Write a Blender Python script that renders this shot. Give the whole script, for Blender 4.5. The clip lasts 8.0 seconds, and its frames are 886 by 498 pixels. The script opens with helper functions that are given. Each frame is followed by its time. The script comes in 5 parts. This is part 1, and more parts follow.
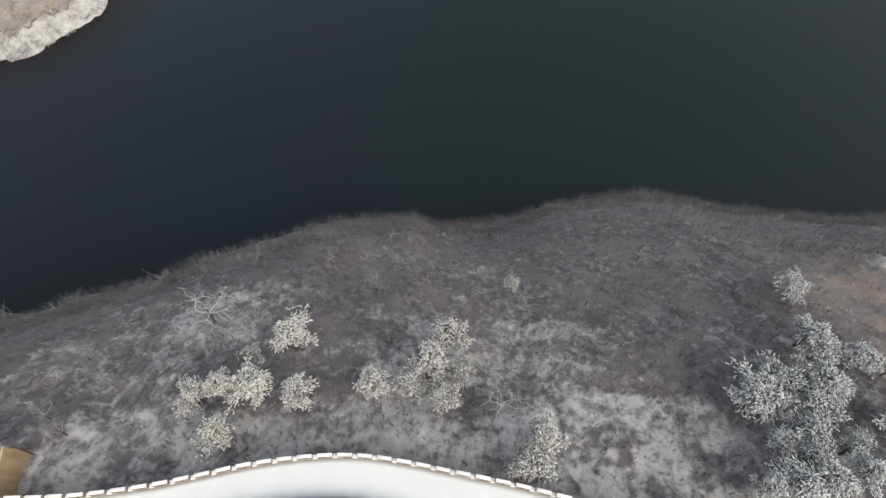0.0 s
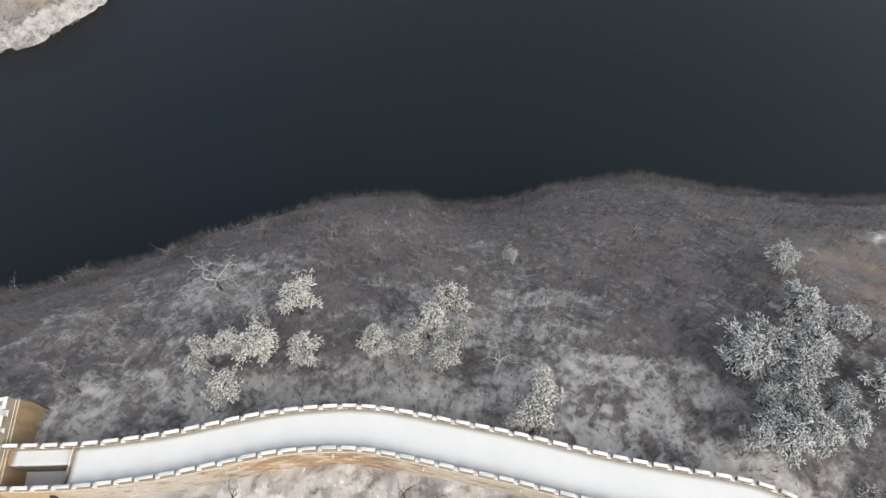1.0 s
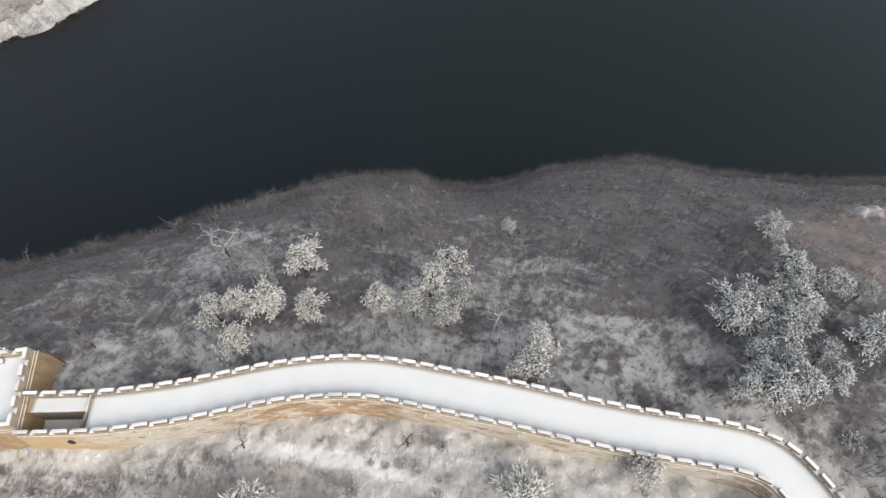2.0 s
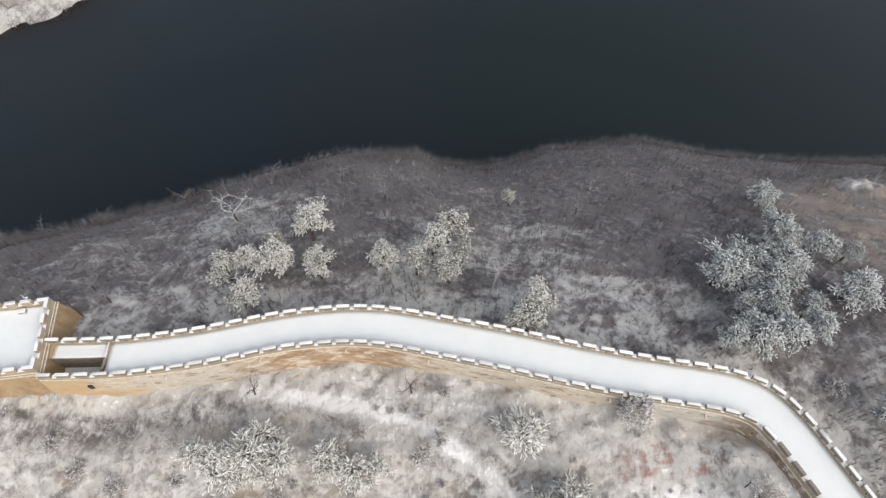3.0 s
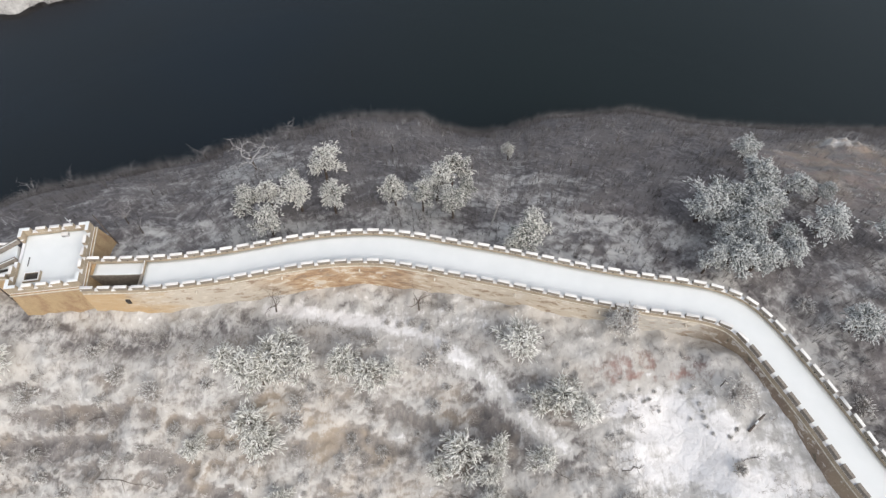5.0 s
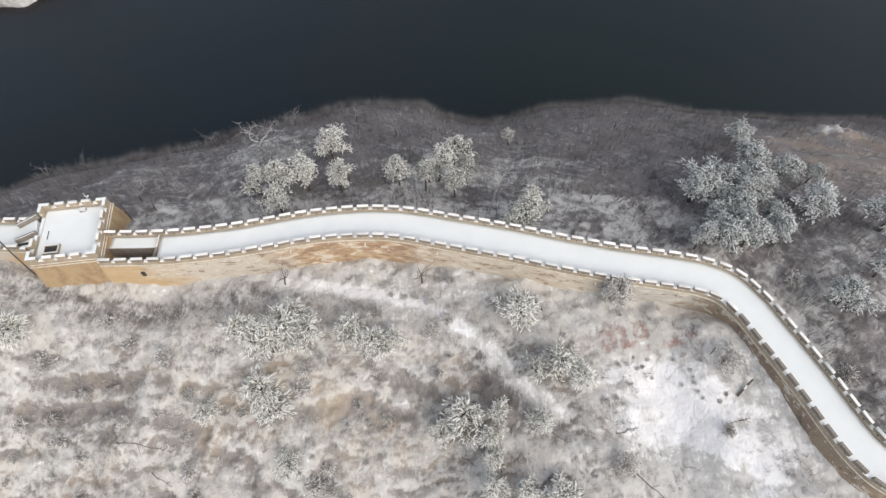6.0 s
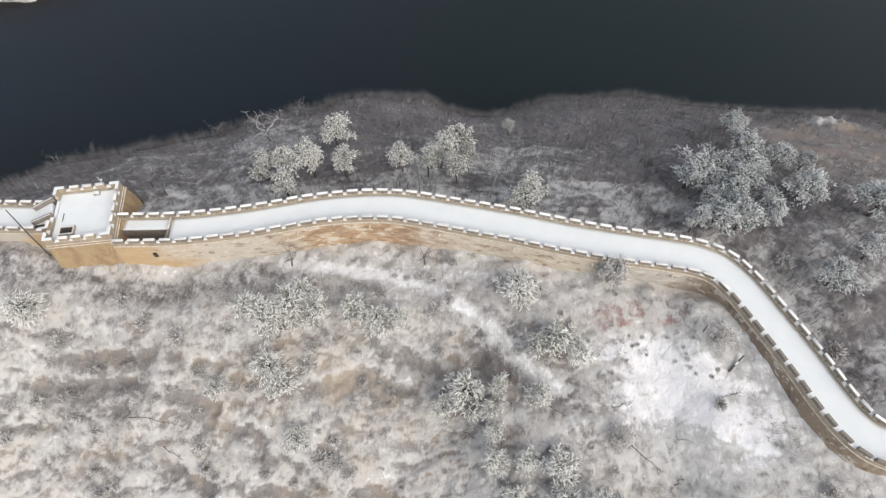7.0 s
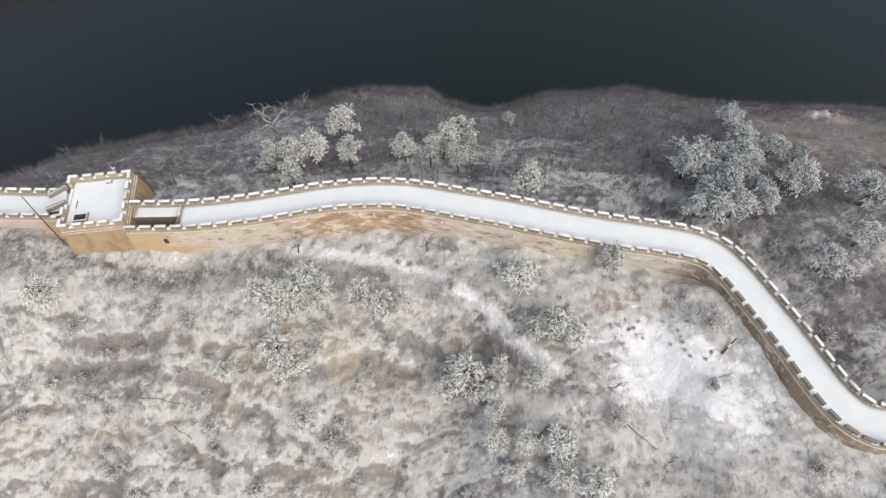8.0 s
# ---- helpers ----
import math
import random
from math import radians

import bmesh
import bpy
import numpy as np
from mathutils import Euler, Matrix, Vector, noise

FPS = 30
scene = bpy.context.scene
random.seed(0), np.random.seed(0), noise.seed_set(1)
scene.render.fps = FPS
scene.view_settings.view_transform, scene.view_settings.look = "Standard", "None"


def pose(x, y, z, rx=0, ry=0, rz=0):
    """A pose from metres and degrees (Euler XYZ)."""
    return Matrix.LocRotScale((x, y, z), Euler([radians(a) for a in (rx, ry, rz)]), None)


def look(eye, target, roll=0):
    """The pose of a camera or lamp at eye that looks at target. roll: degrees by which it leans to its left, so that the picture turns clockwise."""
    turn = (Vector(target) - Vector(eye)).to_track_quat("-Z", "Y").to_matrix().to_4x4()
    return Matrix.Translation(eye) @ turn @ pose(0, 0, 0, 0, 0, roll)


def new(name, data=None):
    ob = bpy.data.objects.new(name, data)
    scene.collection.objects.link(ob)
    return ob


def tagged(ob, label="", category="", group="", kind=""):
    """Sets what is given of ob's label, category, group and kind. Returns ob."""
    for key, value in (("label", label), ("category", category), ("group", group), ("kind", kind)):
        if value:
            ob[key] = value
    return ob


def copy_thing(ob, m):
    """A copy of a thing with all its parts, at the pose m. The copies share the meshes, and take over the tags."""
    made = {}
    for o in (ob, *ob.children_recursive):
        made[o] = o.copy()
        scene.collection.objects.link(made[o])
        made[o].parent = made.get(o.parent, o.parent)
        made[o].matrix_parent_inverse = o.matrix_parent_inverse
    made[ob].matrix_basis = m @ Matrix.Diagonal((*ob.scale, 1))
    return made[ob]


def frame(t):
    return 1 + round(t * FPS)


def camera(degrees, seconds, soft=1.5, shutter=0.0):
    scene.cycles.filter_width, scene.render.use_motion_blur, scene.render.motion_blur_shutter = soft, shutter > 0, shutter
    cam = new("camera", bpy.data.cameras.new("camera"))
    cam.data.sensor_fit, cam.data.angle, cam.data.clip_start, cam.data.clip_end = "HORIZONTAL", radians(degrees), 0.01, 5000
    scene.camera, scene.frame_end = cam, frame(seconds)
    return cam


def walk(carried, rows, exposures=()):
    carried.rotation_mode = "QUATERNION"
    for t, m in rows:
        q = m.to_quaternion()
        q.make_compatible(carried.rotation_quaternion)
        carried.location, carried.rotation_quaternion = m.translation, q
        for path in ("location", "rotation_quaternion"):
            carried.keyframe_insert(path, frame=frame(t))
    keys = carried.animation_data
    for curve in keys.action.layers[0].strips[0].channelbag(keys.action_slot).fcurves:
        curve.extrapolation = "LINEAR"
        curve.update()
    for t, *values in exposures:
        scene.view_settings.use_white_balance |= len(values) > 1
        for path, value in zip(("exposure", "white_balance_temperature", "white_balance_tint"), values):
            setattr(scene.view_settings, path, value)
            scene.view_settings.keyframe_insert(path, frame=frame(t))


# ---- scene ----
cam = camera(73.7, 8.0, 1.4)
METRES, EYE, TILT, LEAN, TURN = 38.8, 65.0, -60.0, 0.0, 0.0
ROWS = [
    (0.0, 0.0, 0.0, 0.0, -0.0, 0.0, -0.0),
    (0.5, -0.0011, -0.0276, -0.051, -0.04, 0.01, 0.03),
    (1.0, -0.0035, -0.0639, -0.1155, -0.07, 0.02, 0.05),
    (1.5, -0.0062, -0.0977, -0.1756, -0.11, 0.04, 0.06),
    (3.0, -0.0164, -0.2182, -0.3781, -0.15, 0.03, 0.07),
    (3.5, -0.0196, -0.2591, -0.4369, -0.14, 0.05, 0.05),
    (4.0, -0.0237, -0.3043, -0.4978, -0.15, 0.03, 0.04),
    (4.5, -0.0271, -0.3503, -0.5591, -0.11, 0.01, 0.03),
    (6.0, -0.0368, -0.4759, -0.6973, -0.02, -0.05, -0.07),
    (6.5, -0.0392, -0.5113, -0.7304, 0.0, -0.07, -0.11),
    (7.0, -0.0421, -0.5445, -0.7577, 0.03, -0.11, -0.15),
    (7.5, -0.0447, -0.5762, -0.7812, 0.07, -0.15, -0.19),
    (8.0, -0.0468, -0.6071, -0.8021, 0.1, -0.19, -0.23),
]
walk(cam, [(t, pose(0, 0, EYE, TILT, LEAN, TURN) @ pose(METRES * x, METRES * y, METRES * z, 90 + pitch, roll, yaw)) for t, x, y, z, yaw, pitch, roll in ROWS], [(0.0, 0.67, 6640, 10), (3.0, 0.63, 6540, 10), (8.0, 0.60, 6470, 10)])

# ---- light ----
SUN_UP, SUN_EAST = 43.0, 38.0  # degrees above the horizon; degrees east of south
world = bpy.data.worlds.new("winter_sky")
scene.world = world
world.use_nodes = True
sky = world.node_tree.nodes.new("ShaderNodeTexSky")
sky.sky_type, sky.sun_disc = "NISHITA", False
sky.sun_elevation, sky.sun_rotation = radians(SUN_UP), radians(180 - SUN_EAST)
sky.air_density, sky.dust_density, sky.ozone_density = 1.0, 2.5, 1.0
back = world.node_tree.nodes["Background"]
back.inputs["Strength"].default_value = 0.15
haze = world.node_tree.nodes.new("ShaderNodeHueSaturation")  # thin high cloud greys the blue
haze.inputs["Saturation"].default_value = 0.40
world.node_tree.links.new(sky.outputs["Color"], haze.inputs["Color"])
world.node_tree.links.new(haze.outputs["Color"], back.inputs["Color"])
sun = new("sun", bpy.data.lights.new("sun", "SUN"))
sun.data.energy, sun.data.angle, sun.data.color = 1.02, radians(52), (1.0, 0.885, 0.74)
toward = Vector((math.sin(radians(SUN_EAST)), -math.cos(radians(SUN_EAST)), math.tan(radians(SUN_UP))))
sun.matrix_world = look(toward * 200, (0, 0, 0))

# ---- materials ----


class Nodes:
    """A short way to write a node material."""

    def __init__(self, name, rough=0.8, metal=0.0):
        self.mat = bpy.data.materials.new(name)
        self.mat.use_nodes = True
        self.tree = self.mat.node_tree
        self.bsdf = self.tree.nodes["Principled BSDF"]
        self.bsdf.inputs["Roughness"].default_value = rough
        self.bsdf.inputs["Metallic"].default_value = metal
        self.coord = self.tree.nodes.new("ShaderNodeTexCoord").outputs["Object"]

    def put(self, socket, value):
        if hasattr(value, "links"):
            self.tree.links.new(value, socket)
        elif isinstance(value, tuple) and len(value) == 3 and socket.type == "RGBA":
            socket.default_value = (*value, 1)
        else:
            socket.default_value = value

    def noise(self, size, detail=4.0, rough=0.55, stretch=(1, 1, 1), coord=None, warp=0.0):
        """Noise from 0 to 1; size in metres."""
        m = self.tree.nodes.new("ShaderNodeMapping")
        m.inputs["Scale"].default_value = stretch
        self.tree.links.new(coord or self.coord, m.inputs["Vector"])
        n = self.tree.nodes.new("ShaderNodeTexNoise")
        n.inputs["Scale"].default_value, n.inputs["Detail"].default_value = 1 / size, detail
        n.inputs["Roughness"].default_value, n.inputs["Distortion"].default_value = rough, warp
        self.tree.links.new(m.outputs[0], n.inputs["Vector"])
        return n.outputs["Fac"]

    def ramp(self, fac, low, high, a=0.0, b=1.0):
        r = self.tree.nodes.new("ShaderNodeMapRange")
        r.interpolation_type = "SMOOTHSTEP"
        for key, v in (("From Min", low), ("From Max", high), ("To Min", a), ("To Max", b)):
            r.inputs[key].default_value = v
        self.put(r.inputs["Value"], fac)
        return r.outputs["Result"]

    def math(self, op, a, b=0.0, c=0.0):
        n = self.tree.nodes.new("ShaderNodeMath")
        n.operation = op
        for i, v in enumerate((a, b, c)):
            self.put(n.inputs[i], v)
        return n.outputs[0]

    def mix(self, fac, a, b):
        n = self.tree.nodes.new("ShaderNodeMix")
        n.data_type = "RGBA"
        for i, v in ((0, fac), (6, a), (7, b)):
            self.put(n.inputs[i], v)
        return n.outputs[2]

    def attribute(self, name):
        n = self.tree.nodes.new("ShaderNodeAttribute")
        n.attribute_name = name
        return n.outputs["Fac"]

    def up(self):
        """How far the surface faces upwards."""
        g = self.tree.nodes.new("ShaderNodeNewGeometry")
        s = self.tree.nodes.new("ShaderNodeSeparateXYZ")
        self.tree.links.new(g.outputs["Normal"], s.inputs[0])
        return s.outputs["Z"]

    def island(self):
        return self.tree.nodes.new("ShaderNodeNewGeometry").outputs["Random Per Island"]

    def each(self):
        return self.tree.nodes.new("ShaderNodeObjectInfo").outputs["Random"]

    def world_place(self):
        return self.tree.nodes.new("ShaderNodeNewGeometry").outputs["Position"]

    def bump(self, fac, depth):
        b = self.tree.nodes.new("ShaderNodeBump")
        b.inputs["Strength"].default_value, b.inputs["Distance"].default_value = 1.0, depth
        self.put(b.inputs["Height"], fac)
        self.tree.links.new(b.outputs[0], self.bsdf.inputs["Normal"])

    def done(self, color, rough=None):
        self.put(self.bsdf.inputs["Base Color"], color)
        if rough is not None:
            self.put(self.bsdf.inputs["Roughness"], rough)
        return self.mat


def make_snow():
    n = Nodes("snow", 0.65)
    n.coord = n.world_place()
    broad, fine = n.noise(2.2, 4), n.noise(0.18, 3)
    n.bump(n.math("MULTIPLY_ADD", fine, 0.35, broad), 0.02)
    return n.done(n.mix(n.ramp(broad, 0.3, 0.75), (0.655, 0.685, 0.69), (0.685, 0.712, 0.717)))


def make_cap_snow():
    n = Nodes("sunlit_cap_snow", 0.7)
    n.coord = n.world_place()
    broad, fine = n.noise(0.9, 4), n.noise(0.12, 3)
    n.bump(n.math("MULTIPLY_ADD", fine, 0.4, broad), 0.03)
    # warmer than the walkway snow: sunlight on the caps goes into the colour
    return n.done(n.mix(n.ramp(broad, 0.35, 0.7), (0.69, 0.675, 0.65), (0.76, 0.748, 0.73)))


def make_stone(name, light, dark, stain):
    """Coursed masonry: small blocks with soft joints, stains and a little frost."""
    n = Nodes(name, 0.88)
    n.coord = n.world_place()
    sep = n.tree.nodes.new("ShaderNodeSeparateXYZ")
    n.tree.links.new(n.coord, sep.inputs[0])
    com = n.tree.nodes.new("ShaderNodeCombineXYZ")
    n.put(com.inputs[0], n.math("MULTIPLY_ADD", sep.outputs[1], 0.73, sep.outputs[0]))
    n.put(com.inputs[1], sep.outputs[2])
    brick = n.tree.nodes.new("ShaderNodeTexBrick")
    n.tree.links.new(com.outputs[0], brick.inputs["Vector"])
    for key, v in (("Scale", 1.0), ("Brick Width", 0.42), ("Row Height", 0.14), ("Mortar Size", 0.012), ("Mortar Smooth", 0.6)):
        brick.inputs[key].default_value = v
    brick.inputs["Color1"].default_value, brick.inputs["Color2"].default_value = (*light, 1), (*dark, 1)
    brick.inputs["Mortar"].default_value = (*[0.6 * v for v in dark], 1)
    broad = n.noise(1.6, 5, 0.6, (1, 1, 0.55), warp=0.4)
    fine = n.noise(0.12, 4)
    c = n.mix(n.ramp(broad, 0.42, 0.68), brick.outputs["Color"], stain)
    c = n.mix(n.ramp(fine, 0.45, 0.75, 0, 0.35), c, tuple(min(1, 1.35 * v) for v in light))
    c = n.mix(n.ramp(n.math("MULTIPLY_ADD", fine, 0.3, n.up()), 0.72, 0.95), c, (0.82, 0.83, 0.85))
    n.bump(n.math("MULTIPLY_ADD", fine, 0.6, brick.outputs["Fac"]), -0.012)
    return n.done(c)


def make_plaster_face():
    """The outer face of the wall: golden by the tower, then pale layered stone, a long rusty stretch, and cream plaster."""
    n = Nodes("weathered_sandstone_face", 0.9)
    n.coord = n.world_place()
    east = n.tree.nodes.new("ShaderNodeSeparateXYZ")
    n.tree.links.new(n.coord, east.inputs[0])
    broad = n.noise(6.5, 4, 0.55, (1, 1, 1.6), warp=0.15)
    layer = n.noise(1.5, 5, 0.62, (0.75, 0.75, 2.0), warp=0.5)
    patch = n.noise(1.9, 5, 0.6, (0.8, 0.8, 1.3), warp=0.5)
    fine = n.noise(0.16, 4)
    x = n.math("MULTIPLY_ADD", n.math("SUBTRACT", broad, 0.5), 14.0, east.outputs[0])
    fallen = n.ramp(x, -42, -33, 0.15, 1.0)  # the plaster holds best by the tower
    c = n.mix(n.ramp(x, -40, -34), (0.44, 0.31, 0.17), (0.48, 0.43, 0.36))
    rust = n.mix(n.ramp(layer, 0.40, 0.60), (0.30, 0.185, 0.105), (0.45, 0.335, 0.215))
    c = n.mix(n.ramp(x, -54, -60), c, (0.42, 0.385, 0.33))
    c = n.mix(n.ramp(x, -26, -18), c, rust)
    c = n.mix(n.ramp(x, -9, 0), c, (0.475, 0.415, 0.335))
    c = n.mix(n.ramp(x, 16, 24), c, (0.41, 0.385, 0.345))
    c = n.mix(n.math("MULTIPLY", n.ramp(x, 27, 34), n.ramp(patch, 0.35, 0.55)), c, (0.235, 0.185, 0.135))
    c = n.mix(n.math("MULTIPLY", fallen, n.ramp(layer, 0.55, 0.62, 0, 0.8)), c, (0.58, 0.53, 0.455))
    c = n.mix(n.math("MULTIPLY", fallen, n.ramp(layer, 0.44, 0.36, 0, 0.9)), c, (0.235, 0.165, 0.11))
    c = n.mix(n.math("MULTIPLY", fallen, n.ramp(patch, 0.58, 0.66, 0, 0.8)), c, (0.56, 0.52, 0.46))
    c = n.mix(n.math("MULTIPLY", fallen, n.ramp(patch, 0.40, 0.32, 0, 0.8)), c, (0.27, 0.20, 0.14))
    c = n.mix(n.ramp(fine, 0.4, 0.8, 0, 0.3), c, (0.45, 0.40, 0.33))
    n.bump(n.math("MULTIPLY_ADD", fine, 0.4, n.math("ADD", layer, patch)), 0.12)
    return n.done(c)


def make_bare_face():
    """Rough brown masonry with scraps of pale plaster and moss."""
    n = Nodes("bare_brown_face", 0.92)
    n.coord = n.world_place()
    mid = n.noise(1.3, 5, 0.62, (1.0, 1.0, 1.6), warp=0.6)
    streak = n.noise(0.8, 4, 0.6, (1.4, 1.4, 0.4), warp=0.3)
    fine = n.noise(0.16, 4)
    c = n.mix(n.ramp(n.noise(5, 4), 0.4, 0.6), (0.20, 0.15, 0.115), (0.265, 0.205, 0.145))
    c = n.mix(n.ramp(streak, 0.54, 0.66, 0, 0.6), c, (0.36, 0.305, 0.24))
    c = n.mix(n.ramp(mid, 0.57, 0.62), c, (0.50, 0.46, 0.415))
    c = n.mix(n.ramp(mid, 0.43, 0.34), c, (0.105, 0.092, 0.068))
    c = n.mix(n.ramp(fine, 0.4, 0.8, 0, 0.35), c, (0.32, 0.265, 0.205))
    n.bump(n.math("MULTIPLY_ADD", fine, 0.4, mid), 0.12)
    return n.done(c)


def make_ground():
    """Leaf litter and dead grass under patchy snow; the snow lies where the cover says."""
    n = Nodes("snowy_hillside", 0.9)
    cover = n.attribute("cover")
    tint = n.attribute("tint")
    fine = n.noise(0.45, 2.5, 0.5, warp=0.6)
    mid = n.noise(1.1, 4, 0.55, (1, 0.8, 1), warp=0.7)
    broad = n.noise(6, 4, 0.55)
    streak = n.noise(0.55, 4, 0.6, (2.2, 0.55, 0.55), warp=0.6)  # grass combed down the slope
    wisp = n.noise(2.6, 5, 0.6, (1, 1, 1), warp=1.3)
    litter = n.mix(n.ramp(mid, 0.35, 0.65), (0.094, 0.086, 0.088), (0.165, 0.154, 0.157))
    litter = n.mix(n.ramp(broad, 0.42, 0.62), litter, (0.150, 0.137, 0.135))
    dry = n.mix(n.ramp(streak, 0.36, 0.62), (0.27, 0.25, 0.232), (0.19, 0.177, 0.168))
    dry = n.mix(n.ramp(broad, 0.46, 0.64), dry, (0.285, 0.24, 0.19))
    litter = n.mix(tint, litter, dry)
    litter = n.mix(n.attribute("russet"), litter, (0.27, 0.172, 0.15))
    uneven = n.math("MULTIPLY", n.math("SUBTRACT", streak, 0.5), n.math("MULTIPLY_ADD", n.attribute("grass"), 0.5, 0.4))
    for pattern, weight in ((mid, 1.0), (wisp, 0.7), (fine, 0.6)):
        uneven = n.math("MULTIPLY_ADD", n.math("SUBTRACT", pattern, 0.5), weight, uneven)
    uneven = n.math("MULTIPLY", uneven, n.math("MULTIPLY_ADD", n.attribute("grass"), 0.2, 0.72))
    uneven = n.math("MULTIPLY", uneven, n.ramp(cover, 0.75, 1.05, 1.0, 0.5))  # deep snow lies smooth
    mask = n.math("ADD", n.math("MULTIPLY_ADD", n.attribute("russet"), -0.6, cover), uneven)
    frosted = n.mix(n.ramp(mid, 0.35, 0.65), (0.382, 0.375, 0.362), (0.482, 0.476, 0.461))  # frosted grass and thin snow
    frosted = n.mix(n.math("MULTIPLY", tint, n.ramp(broad, 0.35, 0.6)), frosted, (0.445, 0.418, 0.383))
    snow = n.mix(n.ramp(wisp, 0.35, 0.65), (0.63, 0.622, 0.622), (0.71, 0.708, 0.712))
    c = n.mix(n.ramp(mask, 0.0, 0.64), litter, frosted)
    n.bump(n.math("MULTIPLY_ADD", mid, 1.6, n.math("MULTIPLY", fine, 0.6)), 0.15)
    return n.done(n.mix(n.ramp(mask, 0.78, 1.14), c, snow))


def make_twigs(name, bare, frosted, share):
    """Thin bare stems, some of them white with rime."""
    n = Nodes(name, 0.85)
    rime = n.ramp(n.island(), 1 - share - 0.15, 1 - share + 0.25)
    patch = n.ramp(n.noise(7, 3, coord=n.world_place()), 0.36, 0.66)
    return n.done(n.mix(n.math("MULTIPLY", rime, patch), bare, frosted))


def make_needles(name, green, grey, white):
    """Pine tufts under rime: white towards the tips and above, grey-green inside and below."""
    n = Nodes(name, 0.75)
    pick = n.island()
    fine = n.noise(0.09, 3)
    c = n.mix(n.ramp(pick, 0.15, 0.85), green, grey)
    frost = n.math("ADD", n.math("MULTIPLY", n.up(), 0.22), n.math("MULTIPLY", n.attribute("tip"), 0.75))
    frost = n.math("ADD", frost, n.math("MULTIPLY", n.math("SUBTRACT", pick, 0.5), 0.5))
    frost = n.math("ADD", frost, n.math("MULTIPLY", n.math("SUBTRACT", fine, 0.5), 0.6))
    frost = n.math("ADD", frost, n.math("MULTIPLY", n.math("SUBTRACT", n.each(), 0.5), 0.3))
    return n.done(n.mix(n.ramp(frost, 0.26, 0.84), c, white))


def make_plain(name, a, b, size, rough=0.8, metal=0.0, stretch=(1, 1, 1), depth=0.01):
    n = Nodes(name, rough, metal)
    v = n.noise(size, 5, 0.6, stretch)
    n.bump(v, depth)
    return n.done(n.mix(n.ramp(v, 0.35, 0.65), a, b))


WATER_LEVEL = -61.0


def make_water():
    n = Nodes("reservoir_water", 0.16)
    n.bsdf.inputs["IOR"].default_value = 1.33
    n.coord = n.world_place()
    broad = n.noise(90, 3, 0.5, (1, 1.6, 1))
    shore = n.tree.nodes.new("ShaderNodeVectorMath")  # dark brown reflection of the headland, painted into the water's colour
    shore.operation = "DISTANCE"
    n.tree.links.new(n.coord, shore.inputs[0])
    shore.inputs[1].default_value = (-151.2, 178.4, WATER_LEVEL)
    deep = n.mix(n.ramp(broad, 0.3, 0.7), (0.0078, 0.0138, 0.0195), (0.0095, 0.0140, 0.0170))
    east = n.tree.nodes.new("ShaderNodeSeparateXYZ")  # greener towards the east
    n.tree.links.new(n.coord, east.inputs[0])
    deep = n.mix(n.ramp(east.outputs[0], -60, 30), deep, (0.0080, 0.0136, 0.0147))
    reflected = n.mix(n.ramp(shore.outputs["Value"], 44, 66), (0.0085, 0.0072, 0.0070), deep)
    ripple = n.noise(0.9, 3, 0.6, (1, 1.7, 1))
    n.bump(ripple, 0.012)
    return n.done(reflected, n.ramp(n.noise(40, 3), 0.3, 0.7, 0.14, 0.24))


SNOW = make_snow()
CAP_SNOW = make_cap_snow()
STONE = make_stone("beige_parapet_masonry", (0.42, 0.352, 0.262), (0.345, 0.288, 0.212), (0.27, 0.222, 0.16))
PALE_STONE = make_plain("frosted_mortar", (0.44, 0.40, 0.33), (0.62, 0.59, 0.53), 0.4, 0.85)
MERLON_STONE = make_stone("brown_merlon_masonry", (0.265, 0.232, 0.188), (0.22, 0.19, 0.152), (0.175, 0.15, 0.12))
TOWER_STONE = make_stone("golden_tower_masonry", (0.415, 0.305, 0.175), (0.36, 0.262, 0.15), (0.265, 0.17, 0.10))
FACE = make_plaster_face()
BARE_FACE = make_bare_face()
GROUND = make_ground()
NEEDLES = make_needles("rimed_pine_needles", (0.135, 0.15, 0.132), (0.30, 0.305, 0.275), (0.69, 0.683, 0.645))
# less rime white; the grove's partial shade is also put into these colours
GROVE_NEEDLES = make_needles("shaded_thinly_rimed_needles", (0.15, 0.17, 0.162), (0.26, 0.282, 0.275), (0.555, 0.57, 0.562))
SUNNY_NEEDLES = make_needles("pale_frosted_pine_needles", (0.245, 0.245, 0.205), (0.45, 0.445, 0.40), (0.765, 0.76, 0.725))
SHRUB_RIME = make_needles("rimed_shrub", (0.30, 0.28, 0.255), (0.44, 0.425, 0.40), (0.66, 0.655, 0.645))
BARK = make_plain("dark_bark", (0.05, 0.04, 0.032), (0.13, 0.10, 0.08), 0.12, 0.9, 0, (1, 1, 0.25), 0.03)
PALE_BARK = make_plain("rimed_bark", (0.27, 0.262, 0.258), (0.50, 0.495, 0.49), 0.3, 0.85, 0, (1, 1, 0.4), 0.02)
SAPLING = make_twigs("rimed_saplings", (0.20, 0.19, 0.187), (0.50, 0.505, 0.52), 0.6)
GREY_BARK = make_plain("thinly_rimed_bark", (0.17, 0.16, 0.157), (0.34, 0.333, 0.335), 0.3, 0.85, 0, (1, 1, 0.4), 0.02)
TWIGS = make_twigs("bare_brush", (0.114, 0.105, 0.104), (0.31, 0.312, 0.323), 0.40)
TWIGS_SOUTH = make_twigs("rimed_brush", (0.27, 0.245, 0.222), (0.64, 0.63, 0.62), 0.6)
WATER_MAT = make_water()
